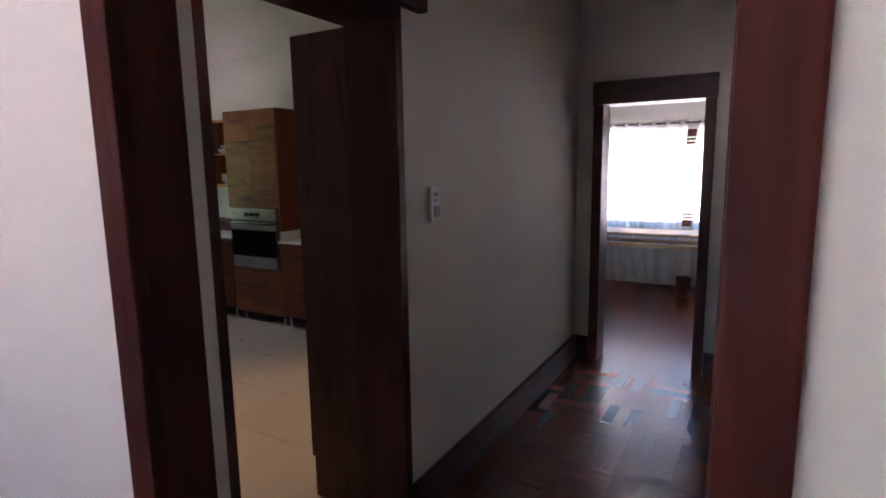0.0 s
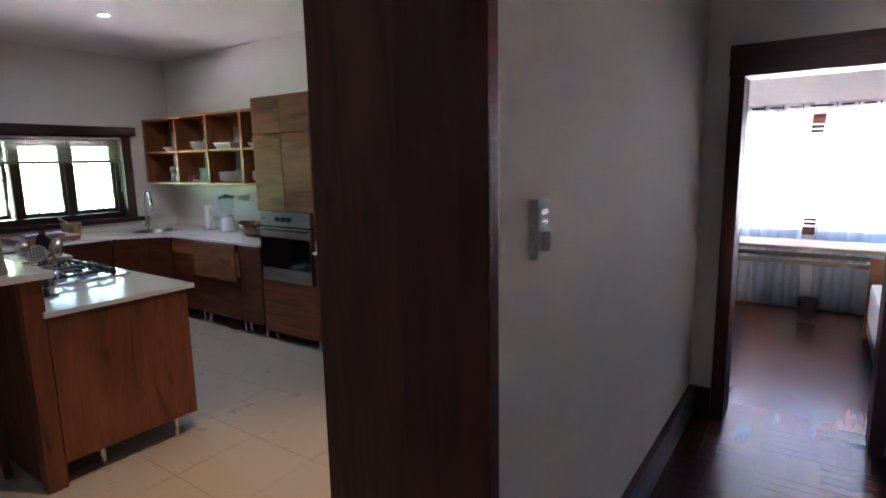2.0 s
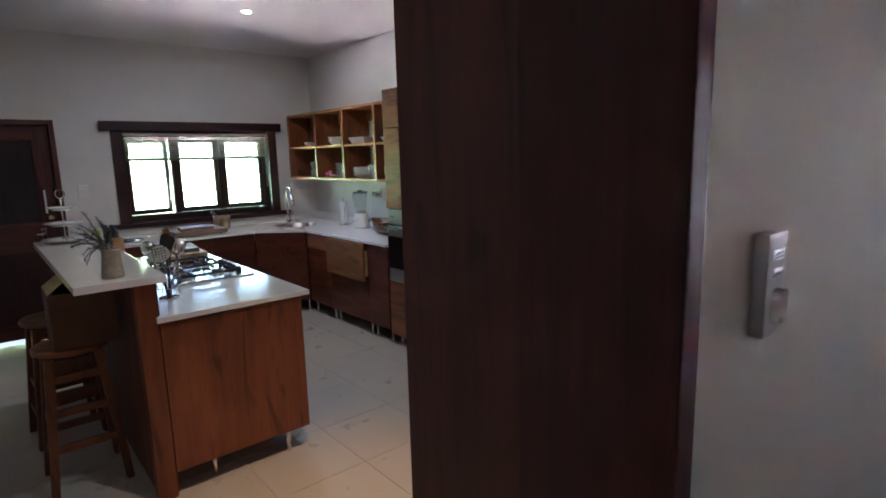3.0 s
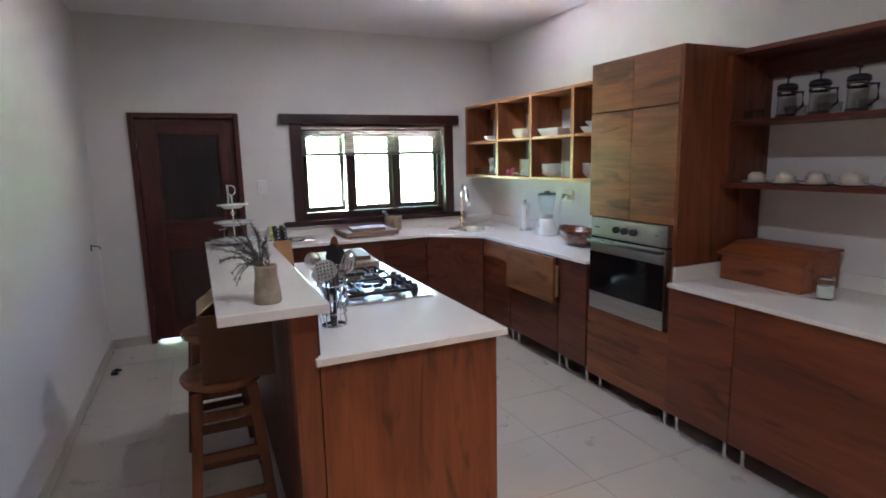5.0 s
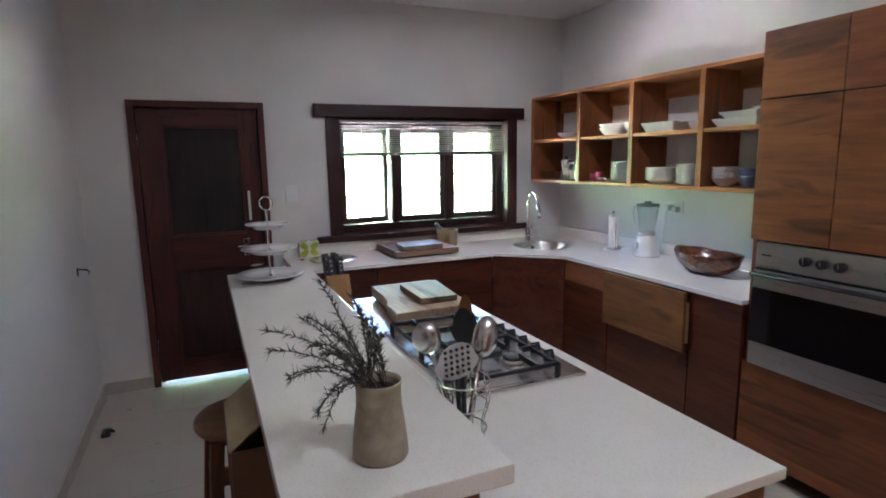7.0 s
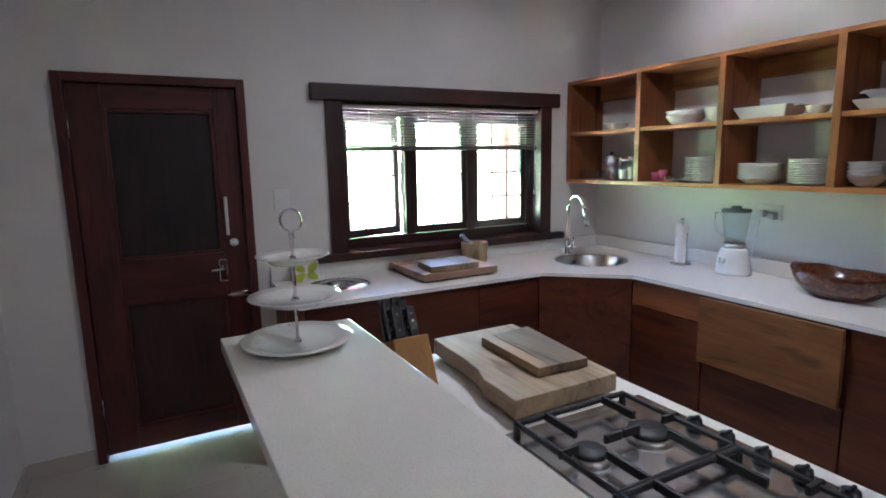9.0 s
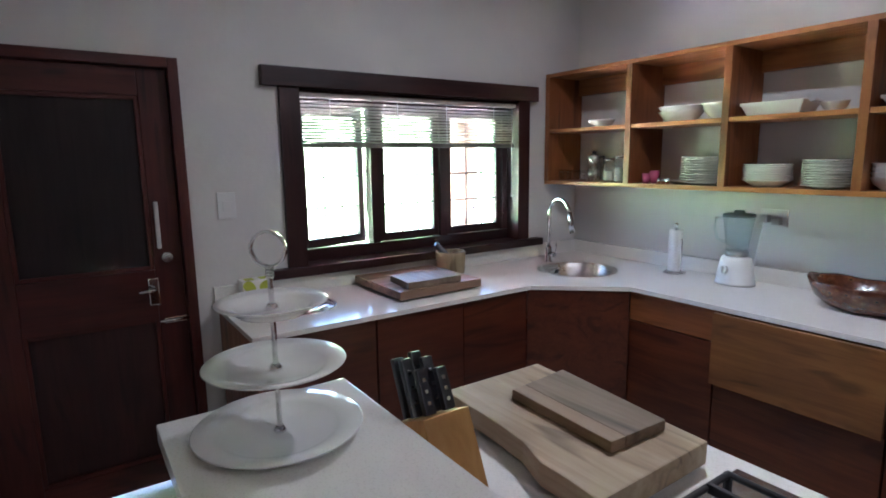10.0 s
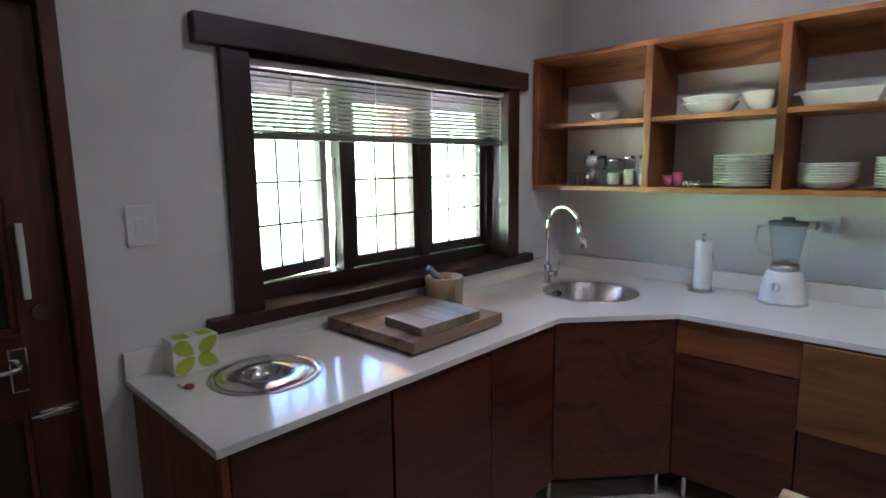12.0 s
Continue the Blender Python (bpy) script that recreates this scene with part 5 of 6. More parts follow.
# ---- coffee corner ----
def press(x, y, z):
    p = thing("french_press", x, y, z, "glass french press with a black frame and lid", "coffee press", "french presses")
    part("glass", lathe(bmesh.new(), [(0, 0.012), (0.045, 0.012), (0.045, 0.15), (0.042, 0.15), (0.042, 0.018), (0, 0.018)], x, y, z, 24), GLASS, p)
    part("base", lathe(bmesh.new(), [(0, 0), (0.049, 0), (0.049, 0.022), (0.047, 0.022), (0.046, 0.011), (0, 0.011)], x, y, z, 24), BLACK_PLASTIC, p)
    part("band", lathe(bmesh.new(), [(0.046, 0.12), (0.049, 0.12), (0.049, 0.14), (0.046, 0.14)], x, y, z, 24), CHROME, p)
    part("lid", lathe(bmesh.new(), [(0, 0.15), (0.05, 0.15), (0.048, 0.172), (0.03, 0.182), (0, 0.184)], x, y, z, 24), BLACK_PLASTIC, p)
    part("plunger", lathe(bmesh.new(), [(0, 0.184), (0.004, 0.184), (0.004, 0.21), (0.014, 0.215), (0.012, 0.232), (0, 0.235)], x, y, z, 14), BLACK_PLASTIC, p)
    part("handle", tube(bmesh.new(), [(x + 0.048, y, z + 0.13), (x + 0.085, y, z + 0.13), (x + 0.088, y, z + 0.06), (x + 0.05, y, z + 0.03)], 0.007, 8), BLACK_PLASTIC, p)
    return p


p0 = press(-3.885, 5.62, Z2)
for dx in (0.17, 0.35, 0.53):
    copy_thing(p0, pose(-3.885 + dx, 5.62, Z2))
g1 = glass_cup(-4.045, 5.54, Z2, 0.028, 0.055, "small clear espresso glass", None, "espresso glasses")
for dx in (0.075, 0.245, 0.30, 0.41, 0.47, 0.60):
    copy_thing(g1, pose(-4.045 + dx, 5.53, Z2))


def cup(x, y, z):
    c = thing("coffee_cup", x, y, z, "cream coffee cup turned upside down on its saucer", "cup", "coffee cups")
    part("saucer", lathe(bmesh.new(), [(0, 0), (0.04, 0), (0.075, 0.012), (0.074, 0.015), (0.04, 0.005), (0, 0.005)], x, y, z, 28), CREAM, c)
    part("cup", lathe(bmesh.new(), [(0.042, 0.006), (0.045, 0.006), (0.04, 0.045), (0.025, 0.062), (0.022, 0.062), (0.022, 0.058), (0, 0.057)], x, y, z, 28), CREAM, c)
    part("handle", tube(bmesh.new(), [(x + 0.042, y, z + 0.022), (x + 0.06, y, z + 0.024), (x + 0.058, y, z + 0.045), (x + 0.036, y, z + 0.05)], 0.004, 8), CREAM, c)
    return c


c0 = cup(-3.98, 5.55, 1.444)
for dx, dy in ((0.16, 0.0), (0.33, 0.0), (0.50, 0.0), (0.08, 0.11), (0.25, 0.11), (0.42, 0.11), (0.66, 0.02)):
    copy_thing(c0, pose(-3.98 + dx, 5.55 + dy, 1.444, 0, 0, 40 * dx))
bb = thing("bread_box", -3.84, 5.53, ZC, "red-brown wooden bread box with a sloping lid", "bread box")
bm = bmesh.new()
prof = [(5.42, ZC), (5.42, ZC + 0.145), (5.57, ZC + 0.195), (5.72, ZC + 0.195), (5.72, ZC)]
lo, hi = [bm.verts.new((-4.07, y, z)) for y, z in prof], [bm.verts.new((-3.60, y, z)) for y, z in prof]
bm.faces.new(lo), bm.faces.new(hi[::-1])
for i in range(5):
    bm.faces.new((lo[i], hi[i], hi[(i + 1) % 5], lo[(i + 1) % 5]))
bmesh.ops.recalc_face_normals(bm, faces=bm.faces)
bmesh.ops.bevel(bm, geom=list(bm.edges), offset=0.003, segments=2, affect="EDGES")
part("case", bm, BREAD, bb)
bm = slab(-4.082, -3.588, 0, 0.175, 0, 0.014, 0.003)
bm.transform(Matrix.Translation((0, 5.402, ZC + 0.143)) @ Matrix.Rotation(math.atan2(0.05, 0.15), 4, "X"))
part("lid", bm, BREAD, bb)
part("top_board", slab(-4.082, -3.588, 5.568, 5.73, ZC + 0.196, ZC + 0.21, 0.003), BREAD, bb)
jar(-3.50, 5.45, ZC, 0.04, 0.11, "small clear glass jar on the coffee counter", (0.6, PAPER))

# ---- on the island ----
ZI, ZB = 0.930, 1.136
hob = thing("gas_hob", -4.73, 3.51, ZI, "stainless steel four-burner gas hob with black grates", "hob")
part("plate", slab(-5.085, -4.378, 3.275, 3.74, ZI, ZI + 0.010, 0.004), STEEL_LID, hob)
part("tray", slab(-5.06, -4.40, 3.29, 3.655, ZI + 0.010, ZI + 0.012, 0.001), STEEL_LID, hob)
for x, y, r in ((-4.90, 3.385, 0.04), (-4.90, 3.57, 0.05), (-4.56, 3.385, 0.045), (-4.56, 3.57, 0.035)):
    b = part("burner", lathe(bmesh.new(), [(0, 0.011), (r + 0.012, 0.011), (r + 0.008, 0.022), (r, 0.024), (0, 0.024)], x, y, ZI, 24), STEEL_X, hob)
    part("burner_cap", lathe(bmesh.new(), [(0, 0.024), (r, 0.024), (r, 0.03), (r - 0.006, 0.034), (0, 0.034)], x, y, ZI, 24), IRON, b)
for x0, x1 in ((-5.055, -4.735), (-4.725, -4.405)):
    g = part("grate", tube(bmesh.new(), [(x0, 3.30, ZI + 0.045), (x1, 3.30, ZI + 0.045), (x1, 3.645, ZI + 0.045), (x0, 3.645, ZI + 0.045)], 0.008, 8, True), IRON, hob)
    xc = (x0 + x1) / 2
    for y in (3.385, 3.57):
        for a, b in (((x0, y), (xc - 0.05, y)), ((xc + 0.05, y), (x1, y))):
            part("grate_bar", box(bmesh.new(), a[0], b[0], y - 0.005, y + 0.005, ZI + 0.036, ZI + 0.056, 0.002), IRON, g)
        for s in (-1, 1):
            y0, y1 = sorted((y + s * 0.04, y + s * 0.09))
            part("grate_bar", box(bmesh.new(), xc - 0.005, xc + 0.005, y0, y1, ZI + 0.036, ZI + 0.056, 0.002), IRON, g)
    for x in (x0, x1):
        for y in (3.30, 3.645):
            part("grate_foot", cyl(x, y, ZI + 0.011, ZI + 0.047, 0.009, 8), IRON, g)
for i in range(5):
    x = -4.875 + 0.085 * i
    k = part("knob", lathe(bmesh.new(), [(0, 0.010), (0.021, 0.010), (0.019, 0.018), (0.017, 0.036), (0, 0.037)], x, 3.70, ZI, 18), BLACK_PLASTIC, hob)
    part("grip", slab(x - 0.003, x + 0.003, 3.684, 3.716, ZI + 0.03, ZI + 0.042, 0.001), BLACK_PLASTIC, k)

bg = thing("chopping_board", -5.40, 3.54, ZI, "thick pale live-edge wooden chopping board", "chopping board")
live = [(-5.675, 3.395), (-5.57, 3.390), (-5.46, 3.388), (-5.36, 3.378), (-5.28, 3.350), (-5.22, 3.352), (-5.125, 3.345), (-5.13, 3.70), (-5.40, 3.715), (-5.675, 3.725)]
part("board", prism(live, ZI + 0.012, ZI + 0.065, 0.006), BOARD_X, bg)
for x, y in ((-5.63, 3.44), (-5.17, 3.40), (-5.17, 3.66), (-5.63, 3.68)):
    part("foot", cyl(x, y, ZI, ZI + 0.013, 0.014, 10), BLACK_PLASTIC, bg)
sb = thing("cutting_board", -5.38, 3.58, ZI + 0.065, "small striped dark and pale wooden cutting board", "cutting board")
part("board", prism([(-5.535, 3.545), (-5.215, 3.535), (-5.21, 3.665), (-5.55, 3.70)], ZI + 0.066, ZI + 0.092, 0.003), WALNUT_X, sb)
part("pale_strip", prism([(-5.533, 3.50), (-5.217, 3.49), (-5.215, 3.5345), (-5.535, 3.5445)], ZI + 0.066, ZI + 0.092, 0.003), STRIP_X, sb, "pale wood strip")

kb = thing("knife_block", -5.32, 3.165, ZI, "golden-brown slanted wooden knife block with black-handled knives", "knife block")
tilt = Matrix.Translation((-5.215, 3.145, ZI + 0.003)) @ Matrix.Rotation(radians(-24), 4, "Y")
bm = slab(-0.105, 0.0, -0.05, 0.05, 0.045, 0.235, 0.004)
bm.transform(tilt)
bl_ = part("block", bm, KNIFE_WOOD, kb)
part("foot", prism([(-5.33, 3.098), (-5.225, 3.098), (-5.225, 3.192), (-5.33, 3.192)], ZI, ZI + 0.06, 0.002), KNIFE_WOOD, kb)
for i, (u, v, ln) in enumerate(((-0.085, -0.03, 0.115), (-0.085, 0.01, 0.12), (-0.055, -0.03, 0.11), (-0.055, 0.015, 0.105), (-0.025, -0.02, 0.085), (-0.025, 0.022, 0.08))):
    bm = slab(u - 0.0075, u + 0.0075, v - 0.0115, v + 0.0115, 0.237, 0.237 + ln, 0.004)
    bm.transform(tilt)
    h_ = part("knife_handle", bm, BLACK_PLASTIC, kb, "black riveted handle")
    for q in (0.25, 0.5, 0.75):
        bm = slab(u - 0.0084, u + 0.0084, v - 0.0035, v + 0.0035, 0.237 + ln * q - 0.0035, 0.237 + ln * q + 0.0035, 0.001)
        bm.transform(tilt)
        part("rivet", bm, CHROME, h_)

# utensils in a wire basket
ub = thing("utensil_basket", -4.13, 3.175, ZI, "chrome wire basket holding kitchen utensils", "utensil holder")
for z, r in ((0.004, 0.052), (0.06, 0.056), (0.12, 0.06), (0.18, 0.064)):
    part("ring", tube(bmesh.new(), [(-4.13 + r * math.cos(a), 3.175 + r * math.sin(a), ZI + z) for a in (2 * math.pi * k / 24 for k in range(24))], 0.0025, 6, True), CHROME, ub)
for k in range(8):
    a = 2 * math.pi * k / 8
    part("wire", tube(bmesh.new(), [(-4.13 + (0.052 + 0.012 * q + 0.006 * math.sin(q * 9 + k)) * math.cos(a), 3.175 + (0.052 + 0.012 * q + 0.006 * math.sin(q * 9 + k)) * math.sin(a), ZI + 0.004 + 0.176 * q) for q in (i / 8 for i in range(9))], 0.002, 6), CHROME, ub)
part("floor", lathe(bmesh.new(), [(0, 0.001), (0.05, 0.001), (0.05, 0.004), (0, 0.004)], -4.13, 3.175, ZI, 20), CHROME, ub)


def utensil(name, label, base, top, mat, head):
    u = thing(name, *base, label, "utensil", "kitchen utensils")
    part("shaft", tube(bmesh.new(), [base, top], 0.006, 8), mat, u)
    d = (Vector(top) - Vector(base)).normalized()
    bm = head()
    q = Vector((0, 0, 1)).rotation_difference(d).to_matrix().to_4x4()
    bm.transform(Matrix.Translation(top) @ q)
    part("head", bm, mat if name != "slotted_turner" else WHITE_STEEL, u)
    return u


def paddle(w, h, holes=False):
    def make():
        bm = bmesh.new()
        n = 18
        front = [bm.verts.new((0.004, w * math.sin(2 * math.pi * k / n) * (1.0 if math.cos(2 * math.pi * k / n) > 0 else 0.85), h * 0.5 - h * 0.5 * math.cos(2 * math.pi * k / n))) for k in range(n)]
        f = bm.faces.new(front)
        bmesh.ops.solidify(bm, geom=[f], thickness=0.004)
        return bm
    return make


def scoop(w, h):
    """The oval bowl of a spoon: a shallow shell, hollow on one side."""
    def make():
        bm = bmesh.new()
        bmesh.ops.create_uvsphere(bm, u_segments=20, v_segments=12, radius=1.0)
        for v in bm.verts:
            x, y, z = v.co
            v.co = ((0.016 * x if x > 0 else -0.011 * x) + 0.002, w * y, h * (z + 1.0))
        for f in bm.faces:
            f.smooth = True
        bmesh.ops.recalc_face_normals(bm, faces=bm.faces)
        bm.transform(Matrix.Rotation(radians(-20), 4, "Z"))
        return bm
    return make


B0 = ZI + 0.006
utensil("serving_spoon", "large steel ladle standing in the basket", (-4.14, 3.18, B0), (-4.20, 3.125, B0 + 0.225), STEEL_LID, scoop(0.036, 0.040))
utensil("serving_spoon", "large steel serving spoon in the basket", (-4.12, 3.17, B0), (-4.17, 3.245, B0 + 0.205), STEEL_LID, scoop(0.034, 0.052))
utensil("spatula", "black nylon spatula standing in the basket", (-4.13, 3.18, B0), (-4.16, 3.19, B0 + 0.25), BLACK_PLASTIC, paddle(0.032, 0.09))
utensil("spatula", "black nylon turner standing in the basket", (-4.13, 3.17, B0), (-4.20, 3.22, B0 + 0.24), BLACK_PLASTIC, paddle(0.03, 0.08))
utensil("wooden_spoon", "brown wooden spoon standing in the basket", (-4.15, 3.185, B0), (-4.17, 3.20, B0 + 0.30), STOOL_T, paddle(0.02, 0.07))
st = utensil("slotted_turner", "steel turner with round holes in the basket", (-4.12, 3.165, B0), (-4.085, 3.14, B0 + 0.20), BLACK_PLASTIC, paddle(0.056, 0.095))
hd = st.children[1]
for r_ in range(5):
    for c_ in range(5):
        u_, v_ = -0.028 + 0.014 * c_, 0.018 + 0.015 * r_
        if abs(u_) < 0.04 - abs(v_ - 0.048) * 0.35:
            bm = cyl(0, 0, -0.003, 0.003, 0.0042, 8)
            d = (Vector((-4.085, 3.14, B0 + 0.20)) - Vector((-4.12, 3.165, B0))).normalized()
            q = Vector((0, 0, 1)).rotation_difference(d).to_matrix().to_4x4()
            bm.transform(Matrix.Translation((-4.085, 3.14, B0 + 0.20)) @ q @ Matrix.Translation((0.004, u_, v_)) @ Matrix.Rotation(radians(90), 4, "Y"))
            part("hole", bm, BLACK, hd)

# vase with rosemary
vx, vy = -3.845, 2.884
va = thing("vase", vx, vy, ZB, "beige speckled stoneware vase on the bar", "vase")
part("body", lathe(bmesh.new(), [(0, 0), (0.045, 0), (0.0475, 0.005), (0.0465, 0.025), (0.041, 0.075), (0.0375, 0.095), (0.0388, 0.0985), (0.0378, 0.102), (0.038, 0.122), (0.0405, 0.132), (0.038, 0.134), (0.034, 0.125), (0.033, 0.09), (0.036, 0.05), (0, 0.04)], vx, vy, ZB, 36), STONEWARE, va)
part("soil", lathe(bmesh.new(), [(0, 0.116), (0.0338, 0.116), (0.0338, 0.110), (0, 0.110)], vx, vy, ZB, 24), SOIL, va)
rm = thing("rosemary", vx, vy, ZB + 0.112, "bunch of dry grey-green rosemary sprigs", "plant")
rnd = random.Random(4)
sprigs = [(-0.03, -0.075, 0.22), (-0.02, -0.20, 0.14), (-0.06, -0.19, 0.10), (0.0, -0.14, 0.06), (0.02, -0.12, -0.02), (0.03, -0.05, 0.15), (-0.05, -0.03, 0.15), (0.03, 0.02, 0.12), (-0.04, 0.03, 0.11),
          (-0.09, -0.10, 0.14), (0.05, -0.09, 0.08), (-0.08, 0.0, 0.12), (0.0, 0.0, 0.15), (-0.04, -0.12, 0.16), (0.05, -0.13, 0.02), (-0.02, -0.10, 0.09), (-0.06, -0.06, 0.10), (0.01, -0.09, 0.11),
          (-0.01, -0.05, 0.19), (-0.03, -0.16, 0.05), (0.04, -0.10, -0.03), (-0.02, -0.07, 0.13), (0.02, -0.03, 0.10), (-0.05, -0.09, 0.07), (0.0, -0.12, 0.12), (-0.01, -0.02, 0.17)]
for i, (dx, dy, dz) in enumerate(sprigs):
    p0 = Vector((vx + rnd.uniform(-0.02, 0.02), vy + rnd.uniform(-0.02, 0.02), ZB + 0.112))
    end = p0 + 0.86 * Vector((dx, dy, dz))
    mid = (p0 + end) / 2 + Vector((0, 0, 0.04 + 0.3 * max(0, 0.1 - dz)))
    curve = [p0 * (1 - t) ** 2 + mid * 2 * t * (1 - t) + end * t * t for t in (k / 12 for k in range(13))]
    st_ = part("stem", tube(bmesh.new(), curve, 0.0011, 5, taper=0.0006), STEM, rm)
    bm = bmesh.new()
    for k in range(2, 13):
        for q in range(7):
            c = curve[k] if k == 12 else curve[k].lerp(curve[k + 1], rnd.random())
            along = (curve[k] - curve[k - 1]).normalized()
            out = (along * rnd.uniform(0.4, 1.2) + Vector((rnd.uniform(-1, 1), rnd.uniform(-1, 1), rnd.uniform(-0.8, 1)))).normalized() * rnd.uniform(0.010, 0.021)
            side = out.cross(Vector((rnd.uniform(-1, 1), rnd.uniform(-1, 1), rnd.uniform(-1, 1)))).normalized() * 0.0009
            up = out.cross(side).normalized() * 0.0009
            v = [bm.verts.new(c - side), bm.verts.new(c + side), bm.verts.new(c + up * 1.5), bm.verts.new(c + out)]
            bm.faces.new((v[0], v[1], v[3])), bm.faces.new((v[1], v[2], v[3])), bm.faces.new((v[2], v[0], v[3]))
    part("needles", bm, LEAF, st_)

# tiered cake stand
cx, cy = -5.428, 2.880
ck = thing("cake_stand", cx, cy, ZB, "three-tier white plate stand with a chrome ring handle", "cake stand")
for z, r in ((0.001, 0.141), (0.112, 0.117), (0.216, 0.091)):
    part("plate", lathe(bmesh.new(), [(0, 0), (r * 0.58, 0), (r * 0.64, 0.004), (r * 0.70, 0.011), (r * 0.97, 0.019), (r, 0.0215), (r * 0.985, 0.0235), (r * 0.70, 0.015), (r * 0.62, 0.009), (0, 0.007)], cx, cy, ZB + z, 56), CERAMIC, ck)
    part("nut", lathe(bmesh.new(), [(0, 0.007), (0.010, 0.007), (0.011, 0.011), (0.006, 0.018), (0, 0.018)], cx, cy, ZB + z, 16), CHROME, ck)
part("stem", cyl(cx, cy, ZB + 0.01, ZB + 0.290, 0.0046, 12), CHROME, ck)
for k in range(4):
    part("collar", lathe(bmesh.new(), [(0, 0), (0.0065, 0), (0.0075, 0.002), (0.0065, 0.004), (0, 0.004)], cx, cy, ZB + 0.276 + 0.005 * k, 14), CHROME, ck)
bm = lathe(bmesh.new(), [(0.0270, -0.0055), (0.0300, -0.0055), (0.0306, 0.0), (0.0300, 0.0055), (0.0270, 0.0055), (0.0264, 0.0), (0.0270, -0.0055)], 0, 0, 0, 40)
bm.transform(Matrix.Translation((cx, cy, ZB + 0.324)) @ Matrix.Rotation(radians(53.5), 4, "Z") @ Matrix.Rotation(radians(90), 4, "X"))
part("ring", bm, CHROME, ck, "flat chrome ring")

# ---- bedroom ----
def curtain(x0, x1, folds, phase):
    c = thing("sheer_curtain", (x0 + x1) / 2, 8.775, 0.02, "white sheer curtain on eyelets reaching the floor", "curtain", "bedroom curtains")
    bm = bmesh.new()
    n, m = folds * 10, 14
    grid = []
    for j in range(m + 1):
        z = 0.02 + (2.13 - 0.02) * j / m
        a = 0.022 + 0.014 * (1 - j / m)
        grid.append([bm.verts.new((x0 + (x1 - x0) * i / n + 0.01 * math.sin(i * 0.7 + j), 8.775 + a * math.sin(2 * math.pi * folds * i / n + phase + 0.25 * math.sin(j * 0.6)), z)) for i in range(n + 1)])
    for j in range(m):
        for i in range(n):
            f = bm.faces.new((grid[j][i], grid[j][i + 1], grid[j + 1][i + 1], grid[j + 1][i]))
            f.smooth = True
    bmesh.ops.solidify(bm, geom=list(bm.faces), thickness=0.002)
    part("cloth", bm, SHEER, c)
    for k in range(folds):
        x = x0 + (x1 - x0) * (k + 0.5) / folds
        part("eyelet", tube(bmesh.new(), [(x, 8.775 + 0.024 * math.cos(t), 2.095 + 0.024 * math.sin(t)) for t in (2 * math.pi * i / 12 for i in range(12))], 0.006, 6, True), BLACK_PLASTIC, c)
    return c


rodt = thing("curtain_rod", -0.7, 8.775, 2.095, "thin black metal curtain rod above the bedroom window", "curtain rod")
part("pole", rod((-2.5, 8.775, 2.095), (1.25, 8.775, 2.095), 0.010), BLACK_PLASTIC, rodt)
for x in (-2.4, -0.73, 1.15):
    part("bracket", rod((x, 8.775, 2.095), (x, 8.852, 2.095), 0.008), BLACK_PLASTIC, rodt)
curtain(-2.35, -0.83, 9, 0.4)
curtain(-0.72, 1.15, 11, 1.2)
desk = thing("desk", -0.7, 8.4, 0, "long pale wooden desk along the bedroom window", "desk")
part("desktop", slab(-2.0, 0.35, 8.02, 8.55, 0.745, 0.775, 0.003), OAK_X, desk)
part("apron", slab(-1.95, 0.30, 8.05, 8.07, 0.60, 0.645, 0.002), OAK_X, desk)
part("apron", slab(-1.95, 0.30, 8.50, 8.52, 0.60, 0.645, 0.002), OAK_X, desk)
for x in (-1.97, 0.27):
    for y in (8.04, 8.49):
        part("leg", slab(x, x + 0.05, y, y + 0.05, 0, 0.745, 0.003), OAK_X, desk)
bin_ = thing("waste_bin", -0.73, 8.25, 0, "small dark tapered waste bin under the desk", "bin")
part("tub", lathe(bmesh.new(), [(0, 0), (0.065, 0), (0.085, 0.24), (0.079, 0.24), (0.06, 0.008), (0, 0.008)], -0.73, 8.25, 0, 24), PANTRY, bin_)
bed = thing("bed", 0.35, 7.3, 0, "bed with white linen and a wooden frame", "bed")
part("frame", slab(-0.28, 1.55, 6.35, 8.0, 0.06, 0.28, 0.01), RED_X, bed)
part("mattress", slab(-0.25, 1.5, 6.40, 7.92, 0.28, 0.50, 0.06), LINEN, bed)
part("headboard", slab(-0.30, 1.55, 7.93, 7.98, 0.0, 0.72, 0.01), HONEY_X, bed)
part("blanket", slab(-0.295, 1.45, 6.5, 7.80, 0.20, 0.53, 0.05), LINEN, bed, "white blanket hanging over the edge")

# ---- tiles and parquet ----
TS = 0.50
tiles = {}
ft = bpy.data.objects["floor_kitchen"]


def piece(parent, name, me, x, y, z, rz=0.0):
    ob = bpy.data.objects.new(name, me)
    scene.collection.objects.link(ob)
    ob.parent = parent
    ob.matrix_basis = Matrix.Translation((x, y, z)) @ Matrix.Rotation(rz, 4, "Z")
    return ob


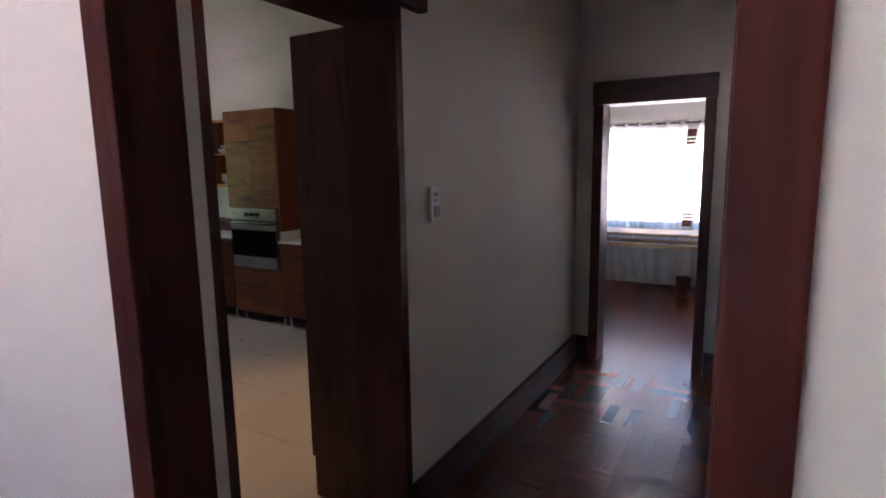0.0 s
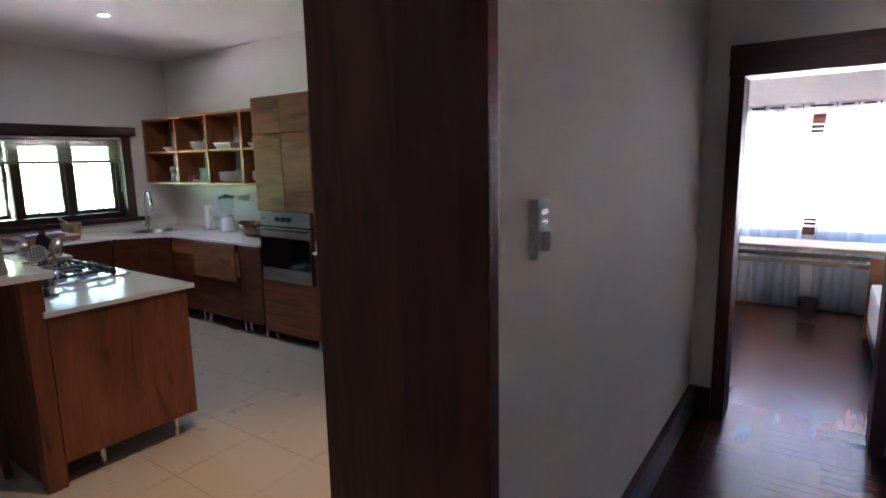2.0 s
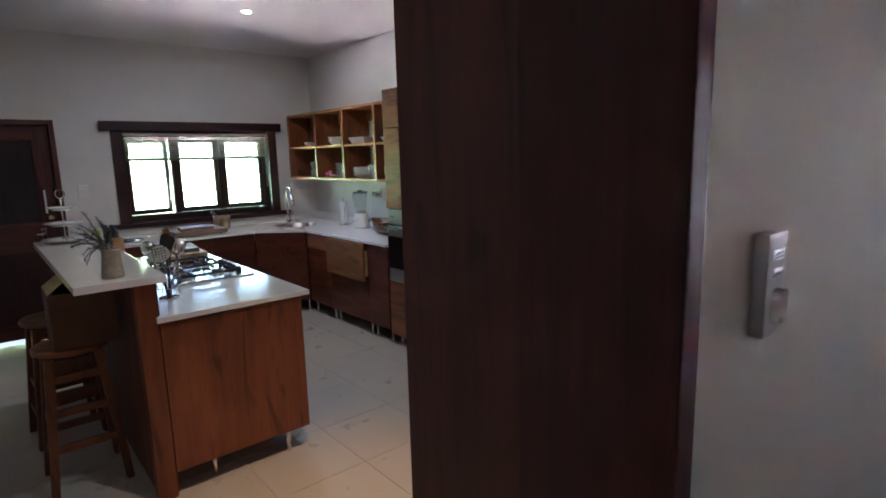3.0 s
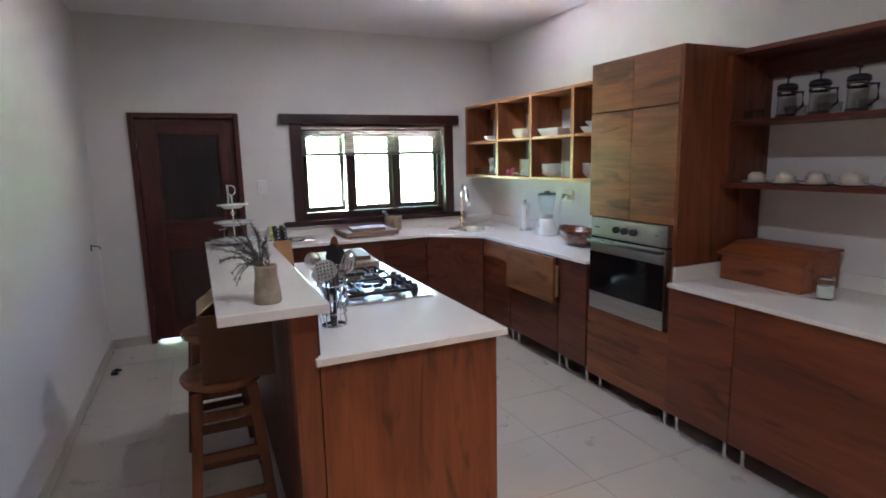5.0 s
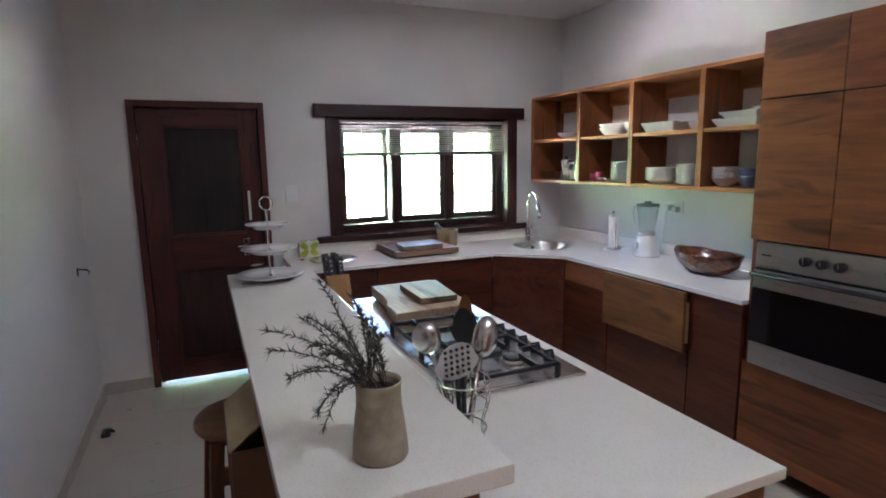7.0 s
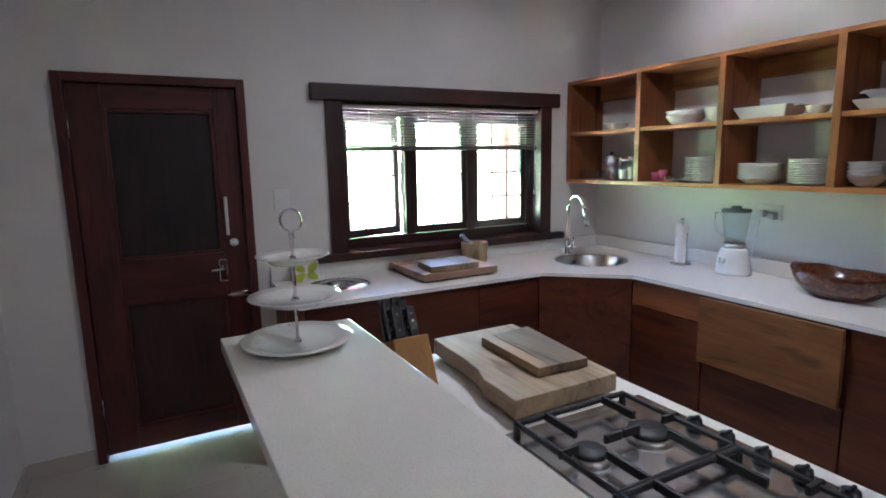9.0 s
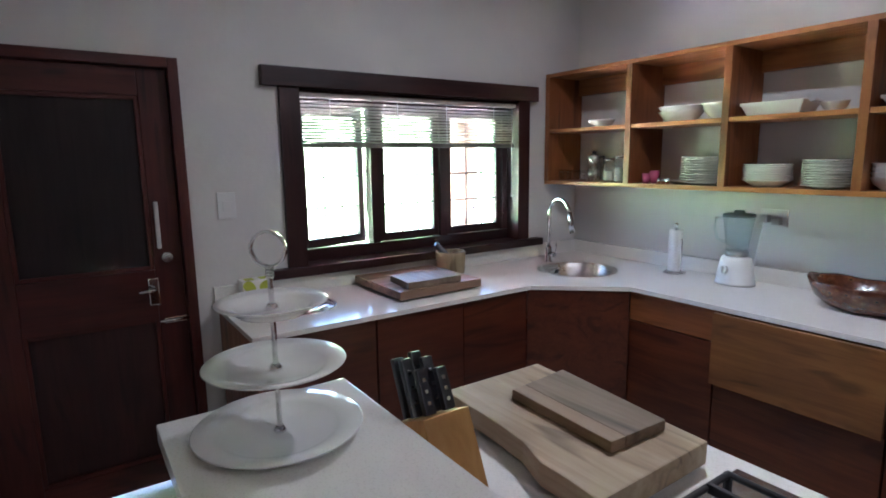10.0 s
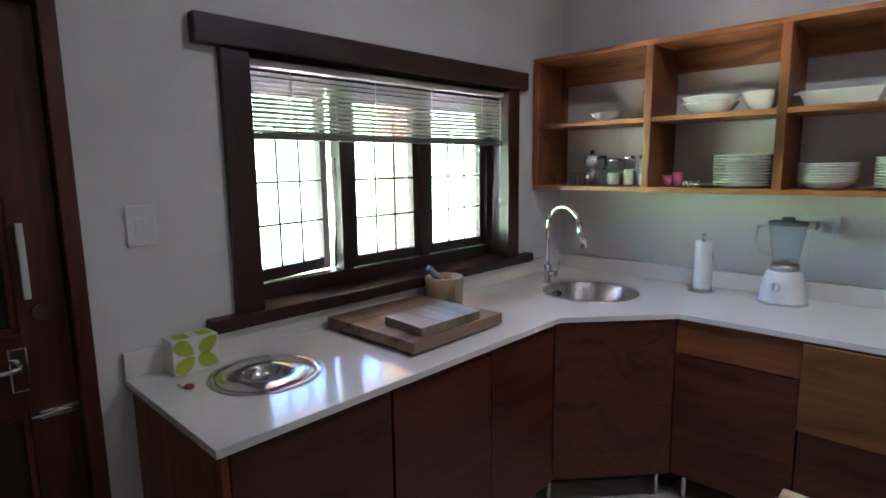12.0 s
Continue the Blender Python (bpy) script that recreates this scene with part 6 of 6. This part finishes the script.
ix = 0
x = -7.398
while x < -1.53:
    w = min(TS, -1.525 - x)
    y = 1.893
    while y < 5.77:
        d = min(TS, 5.778 - y)
        key = (round(w, 3), round(d, 3))
        if key not in tiles:
            tiles[key] = mesh_of(slab(0.001, key[0] - 0.001, 0.001, key[1] - 0.001, -0.006, 0.0, 0.0015), TILE, "tile")
        piece(ft, "tile", tiles[key], x, y, random.uniform(-0.0006, 0.0))
        y += TS
    x += TS
for y in (2.14, 2.60):
    key = (0.1, 0.45)
    if key not in tiles:
        tiles[key] = mesh_of(slab(0.002, 0.098, 0.002, 0.448, -0.006, 0.0, 0.0015), TILE, "tile")
    piece(ft, "tile", tiles[key], -1.522, y, 0)

PW = 0.07
PL = PW * 4
strip_x = mesh_of(slab(0.0006, PL - 0.0006, 0.0006, PW - 0.0006, -0.006, 0.0, 0.0004), PARQUET, "parquet_strip")
strip_y = mesh_of(slab(0.0006, PW - 0.0006, 0.0006, PL - 0.0006, -0.006, 0.0, 0.0004), PARQUET_Y, "parquet_strip")


def parquet(x0, x1, y0, y1):
    """Rows of a basket weave: (along x?, x, y)."""
    rows, j = [], 0
    y = y0
    while y < y1 - 0.01:
        x, i = x0, 0
        while x < x1 - 0.01:
            for k in range(4):
                if (i + j) % 2:
                    rows.append((True, x, y + k * PW))
                else:
                    rows.append((False, x + k * PW, y))
            x += PL
            i += 1
        y += PL
        j += 1
    return rows


fc = bpy.data.objects["floor_corridor"]
for along, x, y in parquet(-1.42, -0.03, 1.72, 5.82):
    if along:
        piece(fc, "parquet_strip", strip_x, x, y, random.uniform(-0.0002, 0))
    else:
        piece(fc, "parquet_strip", strip_y, x, y, random.uniform(-0.0002, 0))
for mat, flag in ((PARQUET, True), (PARQUET_Y, False)):
    bm = bmesh.new()
    for along, x, y in parquet(-2.26, 1.55, 5.92, 8.83):
        if along == flag:
            dz = random.uniform(-0.0002, 0)
            w, d = (PL, PW) if along else (PW, PL)
            box(bm, x + 0.0006, x + w - 0.0006, y + 0.0006, y + d - 0.0006, -0.006, dz)
    ob = part("parquet_strips", bm, mat, bpy.data.objects["floor_bedroom"])
    tagged(ob, kind="stuff")
